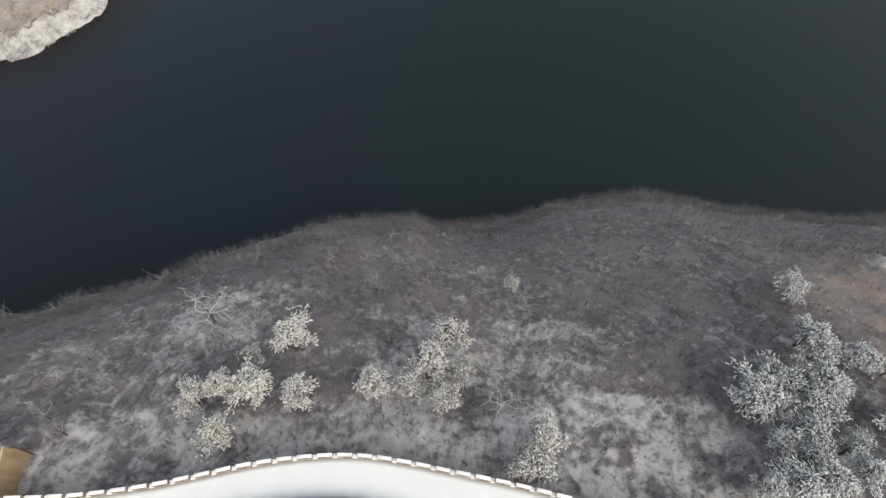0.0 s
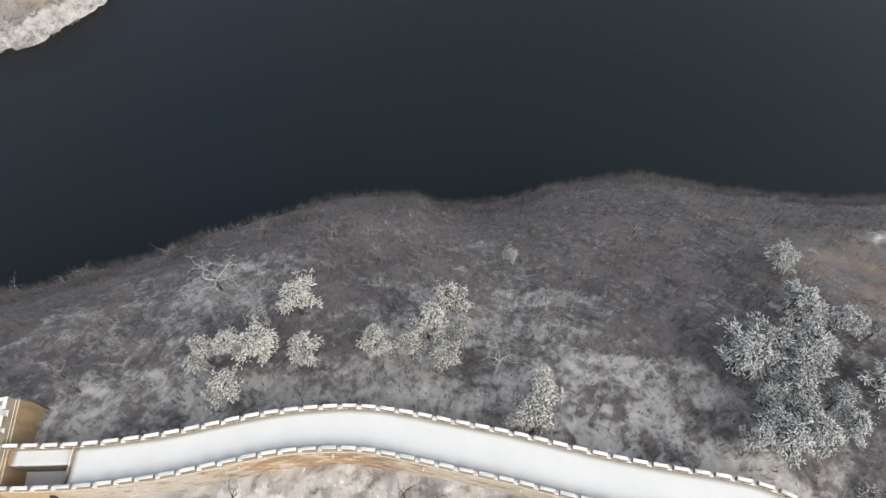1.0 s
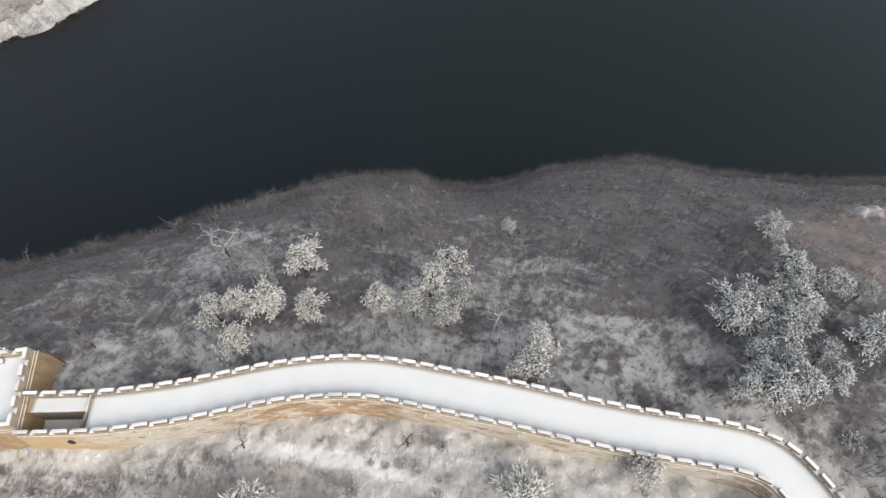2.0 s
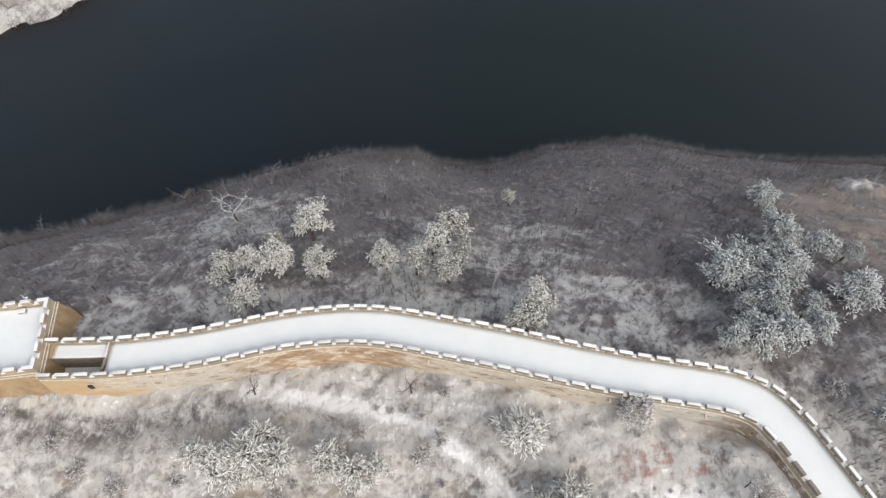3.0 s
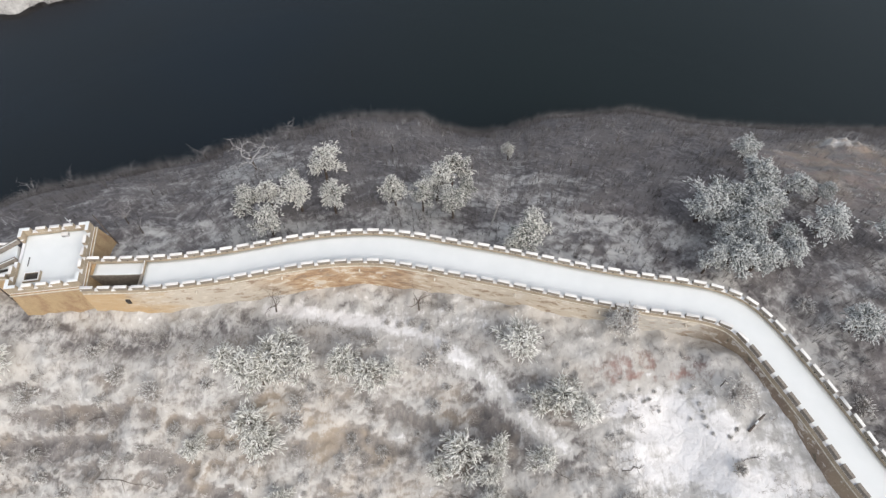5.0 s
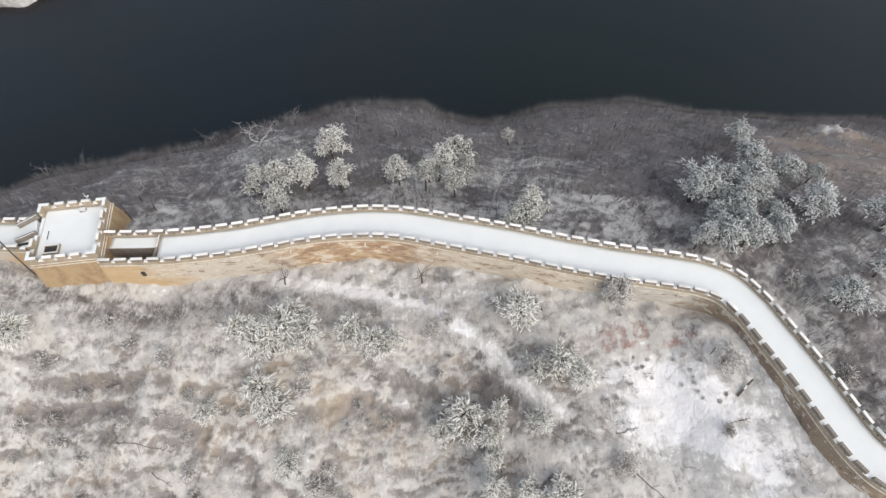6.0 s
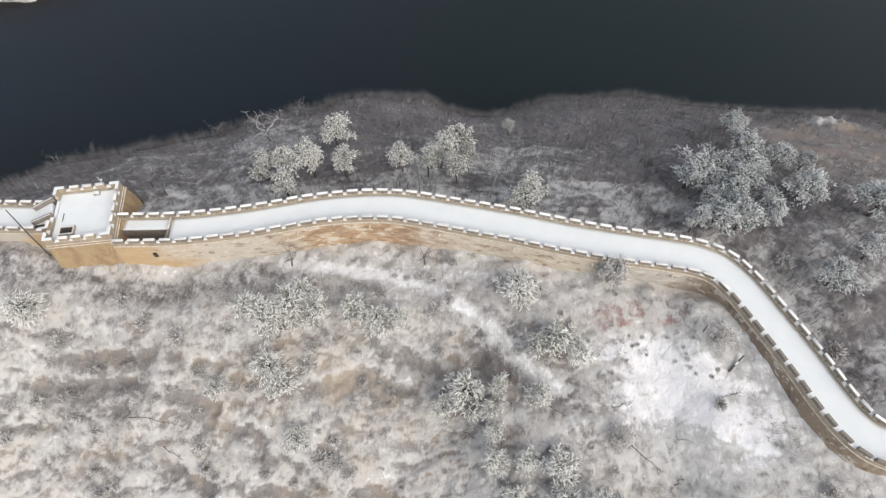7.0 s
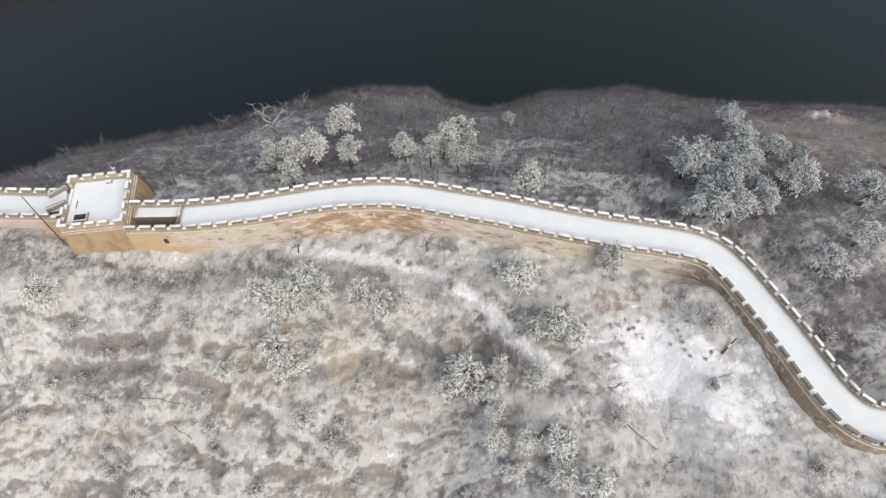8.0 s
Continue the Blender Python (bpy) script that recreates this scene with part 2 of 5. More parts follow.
# near-black colour for solid blocks that stand for shade inside openings
DARK = make_plain("opening_shade", (0.02, 0.018, 0.016), (0.05, 0.045, 0.04), 0.4, 0.9)
IRON = make_plain("painted_iron", (0.05, 0.05, 0.055), (0.10, 0.095, 0.09), 0.2, 0.55, 0.6)
GALVANISED = make_plain("galvanised_metal", (0.42, 0.44, 0.46), (0.58, 0.60, 0.62), 0.15, 0.5, 0.4)
WOOD = make_plain("weathered_timber", (0.05, 0.04, 0.034), (0.12, 0.095, 0.08), 0.15, 0.85, 0, (1, 1, 0.2))
# kept dark grey: shade in the sunken stair is part of this colour
GREY_STONE = make_stone("shaded_stair_masonry", (0.26, 0.24, 0.22), (0.20, 0.19, 0.175), (0.15, 0.14, 0.13))
BARE_STONE = make_plain("bare_swept_masonry", (0.17, 0.15, 0.128), (0.25, 0.222, 0.19), 0.3, 0.9)
ROCK = make_plain("grey_rock", (0.16, 0.15, 0.15), (0.42, 0.42, 0.43), 0.5, 0.9, 0, (1, 1, 1), 0.1)

# ---- helpers for meshes ----


def mesh_from(name, verts, faces, smooth_shade=False):
    """A mesh from arrays of corners and of triangles or quads."""
    verts, faces = np.asarray(verts, np.float32), np.asarray(faces, np.int32)
    me = bpy.data.meshes.new(name)
    me.vertices.add(len(verts))
    me.vertices.foreach_set("co", verts.ravel())
    k = faces.shape[1]
    me.loops.add(faces.size)
    me.loops.foreach_set("vertex_index", faces.ravel())
    me.polygons.add(len(faces))
    me.polygons.foreach_set("loop_start", np.arange(0, faces.size, k, dtype=np.int32))
    if smooth_shade:
        me.polygons.foreach_set("use_smooth", np.ones(len(faces), bool))
    me.update(calc_edges=True)
    me.validate()
    return me


def mesh_of(name, bm, material):
    bmesh.ops.recalc_face_normals(bm, faces=bm.faces)
    me = bpy.data.meshes.new(name)
    bm.to_mesh(me)
    bm.free()
    me.materials.append(material)
    return me


def part(name, bm, material, parent=None, label=""):
    """Links a bmesh or a mesh as one object under a thing or a part."""
    if isinstance(bm, bmesh.types.BMesh):
        me = mesh_of(name, bm, material)
    else:
        me = bm
    ob = new(name, me)
    if parent is not None:
        ob.parent = parent
    return tagged(ob, label)


def block(bm, size, at=(0, 0, 0), turn=0.0, bevel=0.0, taper=1.0):
    """A box of that size, its middle at the given place, turned about z; its top may be narrower."""
    made = bmesh.ops.create_cube(bm, size=1.0)["verts"]
    for v in made:
        if v.co.z > 0:
            v.co.x *= taper
            v.co.y *= taper
    bmesh.ops.scale(bm, vec=size, verts=made)
    if bevel:
        edges = list({e for v in made for e in v.link_edges})
        made = bmesh.ops.bevel(bm, geom=edges, offset=bevel, segments=2, affect="EDGES", profile=0.6)["verts"]
    bmesh.ops.transform(bm, matrix=pose(*at, 0, 0, turn), verts=list(made))
    return bm


def tube(bm, points, radii, sides=6):
    """A tapered tube through the points."""
    rings = []
    for i, p in enumerate(points):
        p = Vector(p)
        d = (Vector(points[min(i + 1, len(points) - 1)]) - Vector(points[max(i - 1, 0)])).normalized()
        a = d.orthogonal().normalized()
        b = d.cross(a)
        rings.append([bm.verts.new(p + radii[i] * (math.cos(6.2832 * k / sides) * a + math.sin(6.2832 * k / sides) * b)) for k in range(sides)])
    for r, q in zip(rings, rings[1:]):
        for k in range(sides):
            bm.faces.new((r[k], r[(k + 1) % sides], q[(k + 1) % sides], q[k]))
    bm.faces.new(rings[0])
    bm.faces.new(rings[-1])
    return bm


# ---- the ground ----


def smooth(a, b, v):
    """Smooth step from 0 at a to 1 at b."""
    k = np.clip((v - a) / (b - a), 0.0, 1.0)
    return k * k * (3.0 - 2.0 * k)


def lattice(ix, iy, seed):
    n = (ix.astype(np.int64) * 374761393 + iy.astype(np.int64) * 668265263 + seed * 982451653) & 0x7FFFFFFF
    n = ((n ^ (n >> 13)) * 1274126177) & 0x7FFFFFFF
    return ((n ^ (n >> 16)) & 0xFFFF) / 65535.0


def value_noise(x, y, seed):
    """Smooth noise between -1 and 1 with features one unit wide."""
    x, y = np.asarray(x, float), np.asarray(y, float)
    ix, iy = np.floor(x), np.floor(y)
    fx, fy = x - ix, y - iy
    fx, fy = fx * fx * (3 - 2 * fx), fy * fy * (3 - 2 * fy)
    a, b = lattice(ix, iy, seed), lattice(ix + 1, iy, seed)
    c, d = lattice(ix, iy + 1, seed), lattice(ix + 1, iy + 1, seed)
    return 2 * ((a * (1 - fx) + b * fx) * (1 - fy) + (c * (1 - fx) + d * fx) * fy) - 1


WATER = -61.0
# brow of the slope above the reservoir: x, y and height of the line where it breaks off
BROW_X = (-400, -120, -102, -90, -80, -74, -69, -64, -52, -46, -34, -20, -6, -1, 4, 10, 17, 25, 35, 49, 68, 78, 90, 120, 400)
BROW_Y = (60, 44.8, 46.5, 47, 41, 38, 40, 46, 48, 54, 57, 64, 67, 68, 74, 77, 76, 79, 84, 87, 84, 81, 79, 79, 100)
BROW_Z = (-58, -51, -45.5, -40.5, -30.5, -25, -26, -31, -29, -33, -31, -34, -38, -43, -51, -55, -51, -51, -55, -57, -59, -56.5, -55, -56, -58)


def scarps(x, y):
    """Low terrace scarps on the sunny slope, large and small: their height, where their bare faces lie, and their snowy lips."""
    drop, bare, lip = np.zeros(np.shape(x)), np.zeros(np.shape(x)), np.zeros(np.shape(x))
    for gap, size, seed in ((3.0, 1.0, 6), (1.5, 0.75, 106)):
        along = (x + 2.6 * value_noise(x / 7, y / 3.2, seed + 4)) / (1.7 * gap)  # scalloped like fish scales
        rise = (-y + 0.07 * x + 3.0 * value_noise(x / 13, y / 9, seed) + 0.45 * gap * np.abs(np.sin(np.pi * along)) + 0.3 * value_noise(x / 1.3, y / 1.1, seed + 3)) / gap
        k = rise - np.floor(rise)
        where = size * smooth(-3, -7, y) * smooth(24, 12, x) * smooth(-0.35, 0.3, value_noise(x / (2.0 * gap), y / 2.5, seed + 2))
        drop = drop + (k - smooth(0.0, 0.2, k)) * where
        bare = np.maximum(bare, smooth(0.0, 0.07, k) * (1 - smooth(0.05, 0.55, k)) * where)
        lip = np.maximum(lip, smooth(0.6, 0.95, k) * where)
    return drop, bare, lip


def strip(x, y, pts, wide):
    """1 on a path through the points, falling to 0 at its edges."""
    best = np.full(np.shape(x), 1e9)
    for (ax, ay), (bx, by) in zip(pts, pts[1:]):
        k = np.clip(((x - ax) * (bx - ax) + (y - ay) * (by - ay)) / ((bx - ax) ** 2 + (by - ay) ** 2), 0, 1)
        best = np.minimum(best, np.hypot(x - ax - k * (bx - ax), y - ay - k * (by - ay)))
    return smooth(wide, wide * 0.25, best)


TRAIL = ((-24, 3.6), (-15.2, 2.8), (-11.2, 2.1), (-6.5, 0.9), (-2.9, -0.5), (0.5, -2.9), (3.2, -5.2), (5.9, -7.5), (8.4, -10.0), (10.9, -12.2), (13.3, -14.2))


def billows(x, y):
    """Rounded hummocks with sharp creases on the sunny slope, from 0 in the creases."""
    u, v = x + 1.3 * value_noise(x / 2.6, y / 2.6, 31), y + 0.9 * value_noise(x / 2.6, y / 2.6, 32) - 0.1 * x
    u, v = 0.93 * u - 0.25 * v, 0.93 * v + 0.37 * u
    return np.abs(value_noise(u / 3.2, v / 2.1, 33)) + 0.55 * np.abs(value_noise((0.8 * u + 0.5 * v) / 1.5, (0.8 * v - 0.5 * u) / 1.1, 34))


# eroded edges on the sunny slope, each from west to east
EDGES = (((-25.3, -13.9), (-19.8, -12.5), (-15.9, -11.7), (-12.2, -10.7), (-9.1, -11.4), (-5.7, -12.6), (-2.6, -14.7)),
         ((-9.2, -8.5), (-6.1, -8.1), (-3.0, -9.3), (-0.3, -11.3)),
         ((-19.0, -27.3), (-14.3, -25.2), (-11.4, -23.8), (-8.3, -24.1), (-4.8, -27.1)),
         ((-19.3, -20.2), (-17.5, -19.0), (-15.7, -17.6)),
         ((3.5, -8.0), (6.1, -10.5), (7.4, -12.8)))
WEST_EDGES = (((-54.2, -8.9), (-50.0, -8.5), (-45.3, -8.3), (-38.9, -8.6)),
              ((-58.9, -12.1), (-55.6, -11.3), (-50.8, -11.5), (-45.4, -11.4), (-39.6, -12.3)),
              ((-39.0, -12.4), (-36.1, -12.9), (-32.9, -14.0), (-30.5, -14.6)),
              ((-39.2, -20.8), (-36.5, -21.8), (-33.9, -22.9), (-30.3, -24.5)),
              ((-55.1, -26.1), (-50.7, -25.8), (-44.9, -25.4)),
              ((-28.2, -24.7), (-25.3, -24.1), (-22.2, -24.3), (-19.0, -25.1)),
              ((-31.5, -16.4), (-27.5, -17.2), (-23.8, -18.7)))


def edges(x, y):
    """The drop below the eroded edges, where their bare faces lie, and their snowy lips."""
    x, y = x + 0.5 * value_noise(x / 1.3, y / 1.3, 38), y + 0.5 * value_noise(x / 1.3, y / 1.3, 39)
    drop, bare, lip = np.zeros(np.shape(x)), np.zeros(np.shape(x)), np.zeros(np.shape(x))
    for pts in EDGES + WEST_EDGES:
        best, south, along = np.full(np.shape(x), 1e9), np.zeros(np.shape(x)), np.zeros(np.shape(x))
        for i, ((ax, ay), (bx, by)) in enumerate(zip(pts, pts[1:])):
            ux, uy = bx - ax, by - ay
            k = np.clip(((x - ax) * ux + (y - ay) * uy) / (ux * ux + uy * uy), 0, 1)
            d = np.hypot(x - ax - k * ux, y - ay - k * uy)
            near = d < best
            south = np.where(near, np.sign((x - ax) * uy - (y - ay) * ux) * d, south)
            along = np.where(near, (i + k) / (len(pts) - 1), along)
            best = np.minimum(best, d)
        ends = smooth(0, 0.2, along) * smooth(1, 0.8, along)
        drop = drop + ends * smooth(0, 0.5, south) * smooth(5, 0.5, south)
        bare = np.maximum(bare, ends * smooth(0, 0.25, south) * smooth(3.4, 0.3, south))
        lip = np.maximum(lip, ends * smooth(-2.0, -0.3, south) * smooth(0.1, -0.15, south))
    return drop, bare, lip


def height(x, y):
    """Height of the ground."""
    x, y = np.asarray(x, float), np.asarray(y, float)
    line = np.interp(x, (-80, -44, -25, -8, 7, 30, 38, 48, 60), (8, 6, 8.2, 10.1, 7, 1.8, -4, -20, -22))
    near = -3.7 - (0.54 - 0.48 * smooth(-12, 16, x)) * np.maximum(0.0, -y - 3.5) - 0.9 * smooth(-20, -50, x) + 0.8 * smooth(-47, -44, x) * smooth(-20, -32, x) + 2.8 * smooth(-56.5, -60, x) + 2.5 * smooth(25, 32, x) * smooth(0.5, -5, y) + 0.9 * smooth(35, 40, x)
    near = near + (0.6 * smooth(2, 8, x) * smooth(32, 26, x) - 0.9 * smooth(-47, -40, x) * smooth(2, -6, x) - 0.4 * smooth(-43, -38, x) * smooth(-16, -22, x)) * smooth(16, 6, line - y)
    near = np.maximum(near, -42 + 0.02 * y)
    brow, brow_z = np.interp(x, BROW_X, BROW_Y), np.interp(x, BROW_X, BROW_Z)
    foot = np.maximum(line, 4.0) + 5.0
    k = np.clip((y - foot) / (brow - foot), -2.0, 1.0)
    foot_rise = 1.4 * smooth(9, 3, np.hypot(x + 45, y - 13))
    bend = 0.5 - 0.8 * smooth(-68, -82, x)  # the western end falls away at once
    north = -4.3 + (brow_z + 4.3) * np.where(k > 0, (1 - bend) * k + bend * k * k, 0.02 * k)
    north = north + foot_rise - 2.4 * np.maximum(0.0, y - brow)
    north = north + 2.2 * smooth(9, 0.5, np.hypot(x - 79.5, (y - 49.8) / 0.6)) * (1 + 0.45 * value_noise(x / 1.6, y / 1.6, 37) + 0.3 * value_noise(x / 0.8, y / 0.8, 47))
    side = smooth(-1.5, 1.5, y - line)
    z = near * (1 - side) + north * side
    lumps = 0.9 * value_noise(x / 14, y / 14, 3) + 0.45 * value_noise(x / 5, y / 5, 4) + 0.16 * value_noise(x / 1.7, y / 1.7, 5)
    lumps = lumps + 0.3 * (billows(x, y) - 0.4) * smooth(20, 8, np.hypot((x - 78) / 1.1, y - 36))
    lumps = (lumps - 1.1 * edges(x, y)[0] + 0.5 * scarps(x, y)[0] + 0.40 * (billows(x, y) - 0.4) * smooth(-5, -11, y - line) * (1 - 0.95 * strip(x, y, TRAIL, 3.2)) * smooth(6, 12, np.hypot(x - 29, y + 15))) * smooth(2.0, 7.0, np.abs(y - line))
    lumps = lumps * (1 - 0.75 * strip(x, y, TRAIL, 3.0))
    foot_drift = (0.45 * value_noise(x / 2.4, y / 2.0, 45) + 0.3 * value_noise(x / 0.9, y / 0.9, 46)) * smooth(1.5, 3.0, line - y) * smooth(8.0, 5.0, line - y)
    return np.maximum(z + lumps + foot_drift, -75.0)


LINE = np.array([(-46.2, 5.9), (-41, 6.0), (-36.6, 6.22), (-32.4, 6.72), (-28.3, 7.35), (-24.3, 8.2), (-20.2, 9.08), (-16.2, 9.67), (-12.1, 9.96), (-8.35, 9.88), (-4.5, 9.3), (-0.4, 8.47),
                 (3.6, 7.65), (7.7, 6.8), (11.6, 5.85), (15.6, 4.93), (19.8, 4.05), (24, 3.32), (28.1, 2.65), (31.7, 1.85), (34.6, 0.44), (36.7, -2.22), (38.5, -5.66), (40.35, -9.4), (42.0, -13.0),
                 (43.5, -16.6), (45.2, -19.8), (47.2, -21.7), (50.5, -22.5), (60, -23), (78, -26)])
WEST_LINE = np.array([(-112, 11.0), (-90, 9.2), (-75, 8.4), (-64, 8.0), (-54.6, 7.9)])


class Course:
    """A smooth line through points, walked by its length."""

    def __init__(self, pts):
        p = np.vstack([2 * pts[0] - pts[1], pts, 2 * pts[-1] - pts[-2]])
        out = []
        for a, b, c, d in zip(p, p[1:], p[2:], p[3:]):
            k = np.linspace(0, 1, 24, endpoint=False)[:, None]
            out.append(0.5 * (2 * b + (c - a) * k + (2 * a - 5 * b + 4 * c - d) * k**2 + (3 * b - a - 3 * c + d) * k**3))
        self.p = np.vstack(out + [pts[-1:]])
        self.s = np.concatenate([[0], np.cumsum(np.linalg.norm(np.diff(self.p, axis=0), axis=1))])
        self.length = self.s[-1]

    def at(self, s, d=0.0):
        """Place and heading at length s, d metres to the left."""
        x, y = np.interp(s, self.s, self.p[:, 0]), np.interp(s, self.s, self.p[:, 1])
        e = 0.4
        u = np.array([np.interp(s + e, self.s, self.p[:, 0]) - np.interp(s - e, self.s, self.p[:, 0]),
                      np.interp(s + e, self.s, self.p[:, 1]) - np.interp(s - e, self.s, self.p[:, 1])])
        u = u / np.linalg.norm(u)
        d = d * float(np.interp(x, (-40, -18, -5, 5), (0.925, 0.93, 1.0, 1.04)))  # the walkway widens eastwards
        return x - u[1] * d, y + u[0] * d, math.degrees(math.atan2(u[1], u[0]))

    def where_x(self, x):
        return float(np.interp(x, self.p[:, 0], self.s))


EAST, WEST = Course(LINE), Course(WEST_LINE)


def off_wall(x, y):
    """Distance from the wall's middle line, with its sign: positive to the north."""
    pts = np.vstack([WEST.p[::6], EAST.p[::6]])
    best = np.full(x.shape, 1e9)
    sign = np.ones(x.shape)
    for a, b in zip(pts, pts[1:]):
        u = b - a
        k = np.clip(((x - a[0]) * u[0] + (y - a[1]) * u[1]) / (u @ u), 0, 1)
        d = np.hypot(x - a[0] - k * u[0], y - a[1] - k * u[1])
        c = u[0] * (y - a[1]) - u[1] * (x - a[0])
        sign = np.where(d < best, np.sign(c), sign)
        best = np.minimum(best, d)
    return best * sign


def wisps(x, y, long, wide, seed):
    """Drawn-out, curling noise between about -1 and 1: long by wide metres."""
    u = x + 0.45 * long * value_noise(x / long, y / long, seed) + 0.2 * long * value_noise(2.3 * x / long, 2.3 * y / long, seed + 1)
    v = y + 0.60 * wide * value_noise(x / (1.5 * wide), y / (1.5 * wide), seed + 2) - 0.1 * x
    return 0.68 * value_noise(u / long, v / wide, seed + 3) + 0.42 * value_noise(2.1 * u / long, 2.1 * v / wide, seed + 4) + 0.25 * value_noise(4.3 * u / long, 4.3 * v / wide, seed + 5)


def snow_cover(x, y):
    """How much of the ground the snow hides: bright on the south slope, thin on the brushy north slope."""
    d = off_wall(x, y)
    n1, n2, n3 = value_noise(x / 11, y / 8, 11), value_noise(x / 4.2, y / 3.4, 12), value_noise(x / 1.5, y / 1.3, 13)
    w1, w2, w3 = wisps(x, y, 6.0, 2.6, 110), wisps(x, y, 2.4, 1.3, 120), wisps(x, y, 9.0, 5.0, 130)
    step, edge = scarps(x, y), edges(x, y)
    calm = 1 - 0.85 * np.maximum(edge[1], edge[2])
    south = 0.55 + 0.07 * n1 + 0.12 * w1 + 0.15 * w2 + 0.22 * (billows(x, y) - 0.40) + calm * (0.22 * step[2] - 0.64 * step[1]) + 0.06 * smooth(-6, 6, x) - 0.07 * smooth(-10, -28, x)
    south = np.minimum(south, 0.68 + 0.05 * n3)
    south = south + 0.06 * smooth(-8.5, -4.5, d) + 0.2 * smooth(-7, -3, d) * smooth(32, 36, x)
    south = np.minimum(south, 0.76 + 0.06 * n3)
    south = south - (0.20 + 0.1 * w2) * strip(x, y + 0.8 * n2 + 0.5, TRAIL, 6.0) * smooth(-7, 0, x)
    south = south + 0.30 * smooth(7, 2, np.hypot((x - 24.5) / 1.3, y + 15) + 1.5 * w2)
    south = south + (0.46 + 0.16 * w2) * strip(x + 1.6 * n2, y + 1.6 * n3 + 1.2 * w2, ((22, -8.0), (25.5, -9), (28.5, -12), (32, -16), (36, -20.6)), 6.6 + 1.2 * n2) + 0.1 * smooth(15, 9, np.hypot(x - 27, y + 15))
    south = south - 0.20 * smooth(6, 2.5, np.hypot((x - 31.5) / 1.2, y + 6.5) + n3)
    south = south - 0.13 * smooth(-17, -23, y + 2 * w2) * smooth(14, 19, x)
    south = south + (0.18 + 0.2 * w2) * smooth(7, 2, np.hypot((x + 1) / 2.0, y - 2)) + 0.10 * smooth(9, 4, np.hypot(x + 57, y + 2)) - 0.32 * smooth(-11, -8, d + w2) * smooth(-52, -56, x)
    south = south - 0.18 * smooth(5, 2, np.hypot((x - 22) / 1.5, y + 5.0))
    south = south - 0.20 * smooth(7, 3, np.hypot((x + 11.5) / 1.1, y + 17.0)) - 0.10 * smooth(5, 2, np.hypot((x + 12) / 2, y + 8)) - 0.45 * smooth(4.5, 1.5, np.hypot(x - 5.5, y + 10.5))
    south = south + 0.2 * w2 * smooth(-9, -5, d) * smooth(14, 8, x) * smooth(-34, -26, x) - 0.80 * edge[1] + 0.12 * edge[2]
    south = south - 0.25 * smooth(-9.5, -7.5, d) * smooth(-4.2, -5.5, d) * smooth(-57, -52, x) * smooth(-24, -30, x) * (1 + 0.5 * w2)
    south = np.minimum(south, 0.86 + 0.06 * n3 + 0.3 * smooth(16, 10, np.hypot(x - 29, y + 13)))
    trodden = strip(x + 0.35 * n3, y + 0.4 * n2 + 0.3 * n3, TRAIL, 1.55 + 0.2 * n2 + 0.2 * n3)
    # whiter in the west: makes up in colour for the north-tilted ground's shading
    south = south + trodden * (0.94 + 0.16 * smooth(5, -1, x) + 0.04 * n3 - south)
    w4 = 0.6 * wisps(y + 0.4 * x, x, 3.6, 1.4, 140) + 0.6 * w2  # drawn out down the slope
    spur = smooth(22, 9, np.hypot((x - 78) / 1.1, y - 36))
    north = 0.13 + 0.06 * n1 + 0.34 * w3 * (1 - 0.8 * spur) + (0.16 + 0.12 * smooth(22, 8, d)) * w4 + 0.05 * n3 + (0.2 * n3 - 0.05) * spur
    north = north - 0.10 * smooth(-38, -50, x) * smooth(14, 20, y) - 0.2 * smooth(-52, -60, x) + smooth(16, 4, d + 2 * n2) * (0.32 - 0.22 * smooth(-34, -42, x) + 0.22 * w4) + smooth(15, 5, np.hypot((x - 21) / 1.1, y - 13) + 3 * n2) * (0.21 + 0.26 * w4) + 0.35 * smooth(8, 4, d + 2 * n2) * smooth(22, 32, x)
    north = north - 0.27 * smooth(24, 48, y + 3 * n2) + 0.20 * smooth(6, 2, np.hypot((x + 33) / 1.5, y - 33) + n2) + (0.95 + 0.3 * n3) * smooth(6.8, 2.6, np.hypot(x - 79.5, (y - 49.6) / 0.5) + 1.6 * n3)
    north = north - 0.20 * smooth(18, 7, np.hypot((x - 34) / 1.1, y - 34))
    side = smooth(-1, 1, d)
    return np.clip(south * (1 - side) + north * side, 0, 1.12)


def warm_tint(x, y):
    """Where dead grass and reddish leaves show: a patch by the bend, the bank under the wall, the eastern spur."""
    d = off_wall(x, y)
    t = 0.75 * smooth(-6.0, -3.0, d) * smooth(-1.5, -2.6, d) * smooth(36, 31, x) + 0.7 * smooth(5, 2, np.hypot((x - 22) / 1.5, y + 5.0)) + 0.8 * smooth(24, 8, np.hypot((x - 78) / 1.1, y - 36)) + 0.6 * smooth(-7, -9, d) + 0.4 * smooth(8, 3, np.hypot((x + 11.5) / 1.1, y + 17.0)) + 0.4 * smooth(13, 6, np.hypot((x + 13) / 1.3, y + 10.0))
    open_snow = np.maximum(smooth(15, 8, np.hypot(x - 29, y + 15)), strip(x, y, TRAIL, 2.5))
    return np.clip((t + 0.25 * value_noise(x / 3, y / 3, 21) * smooth(1, -1, d)) * (1 - 0.85 * open_snow), 0, 1)


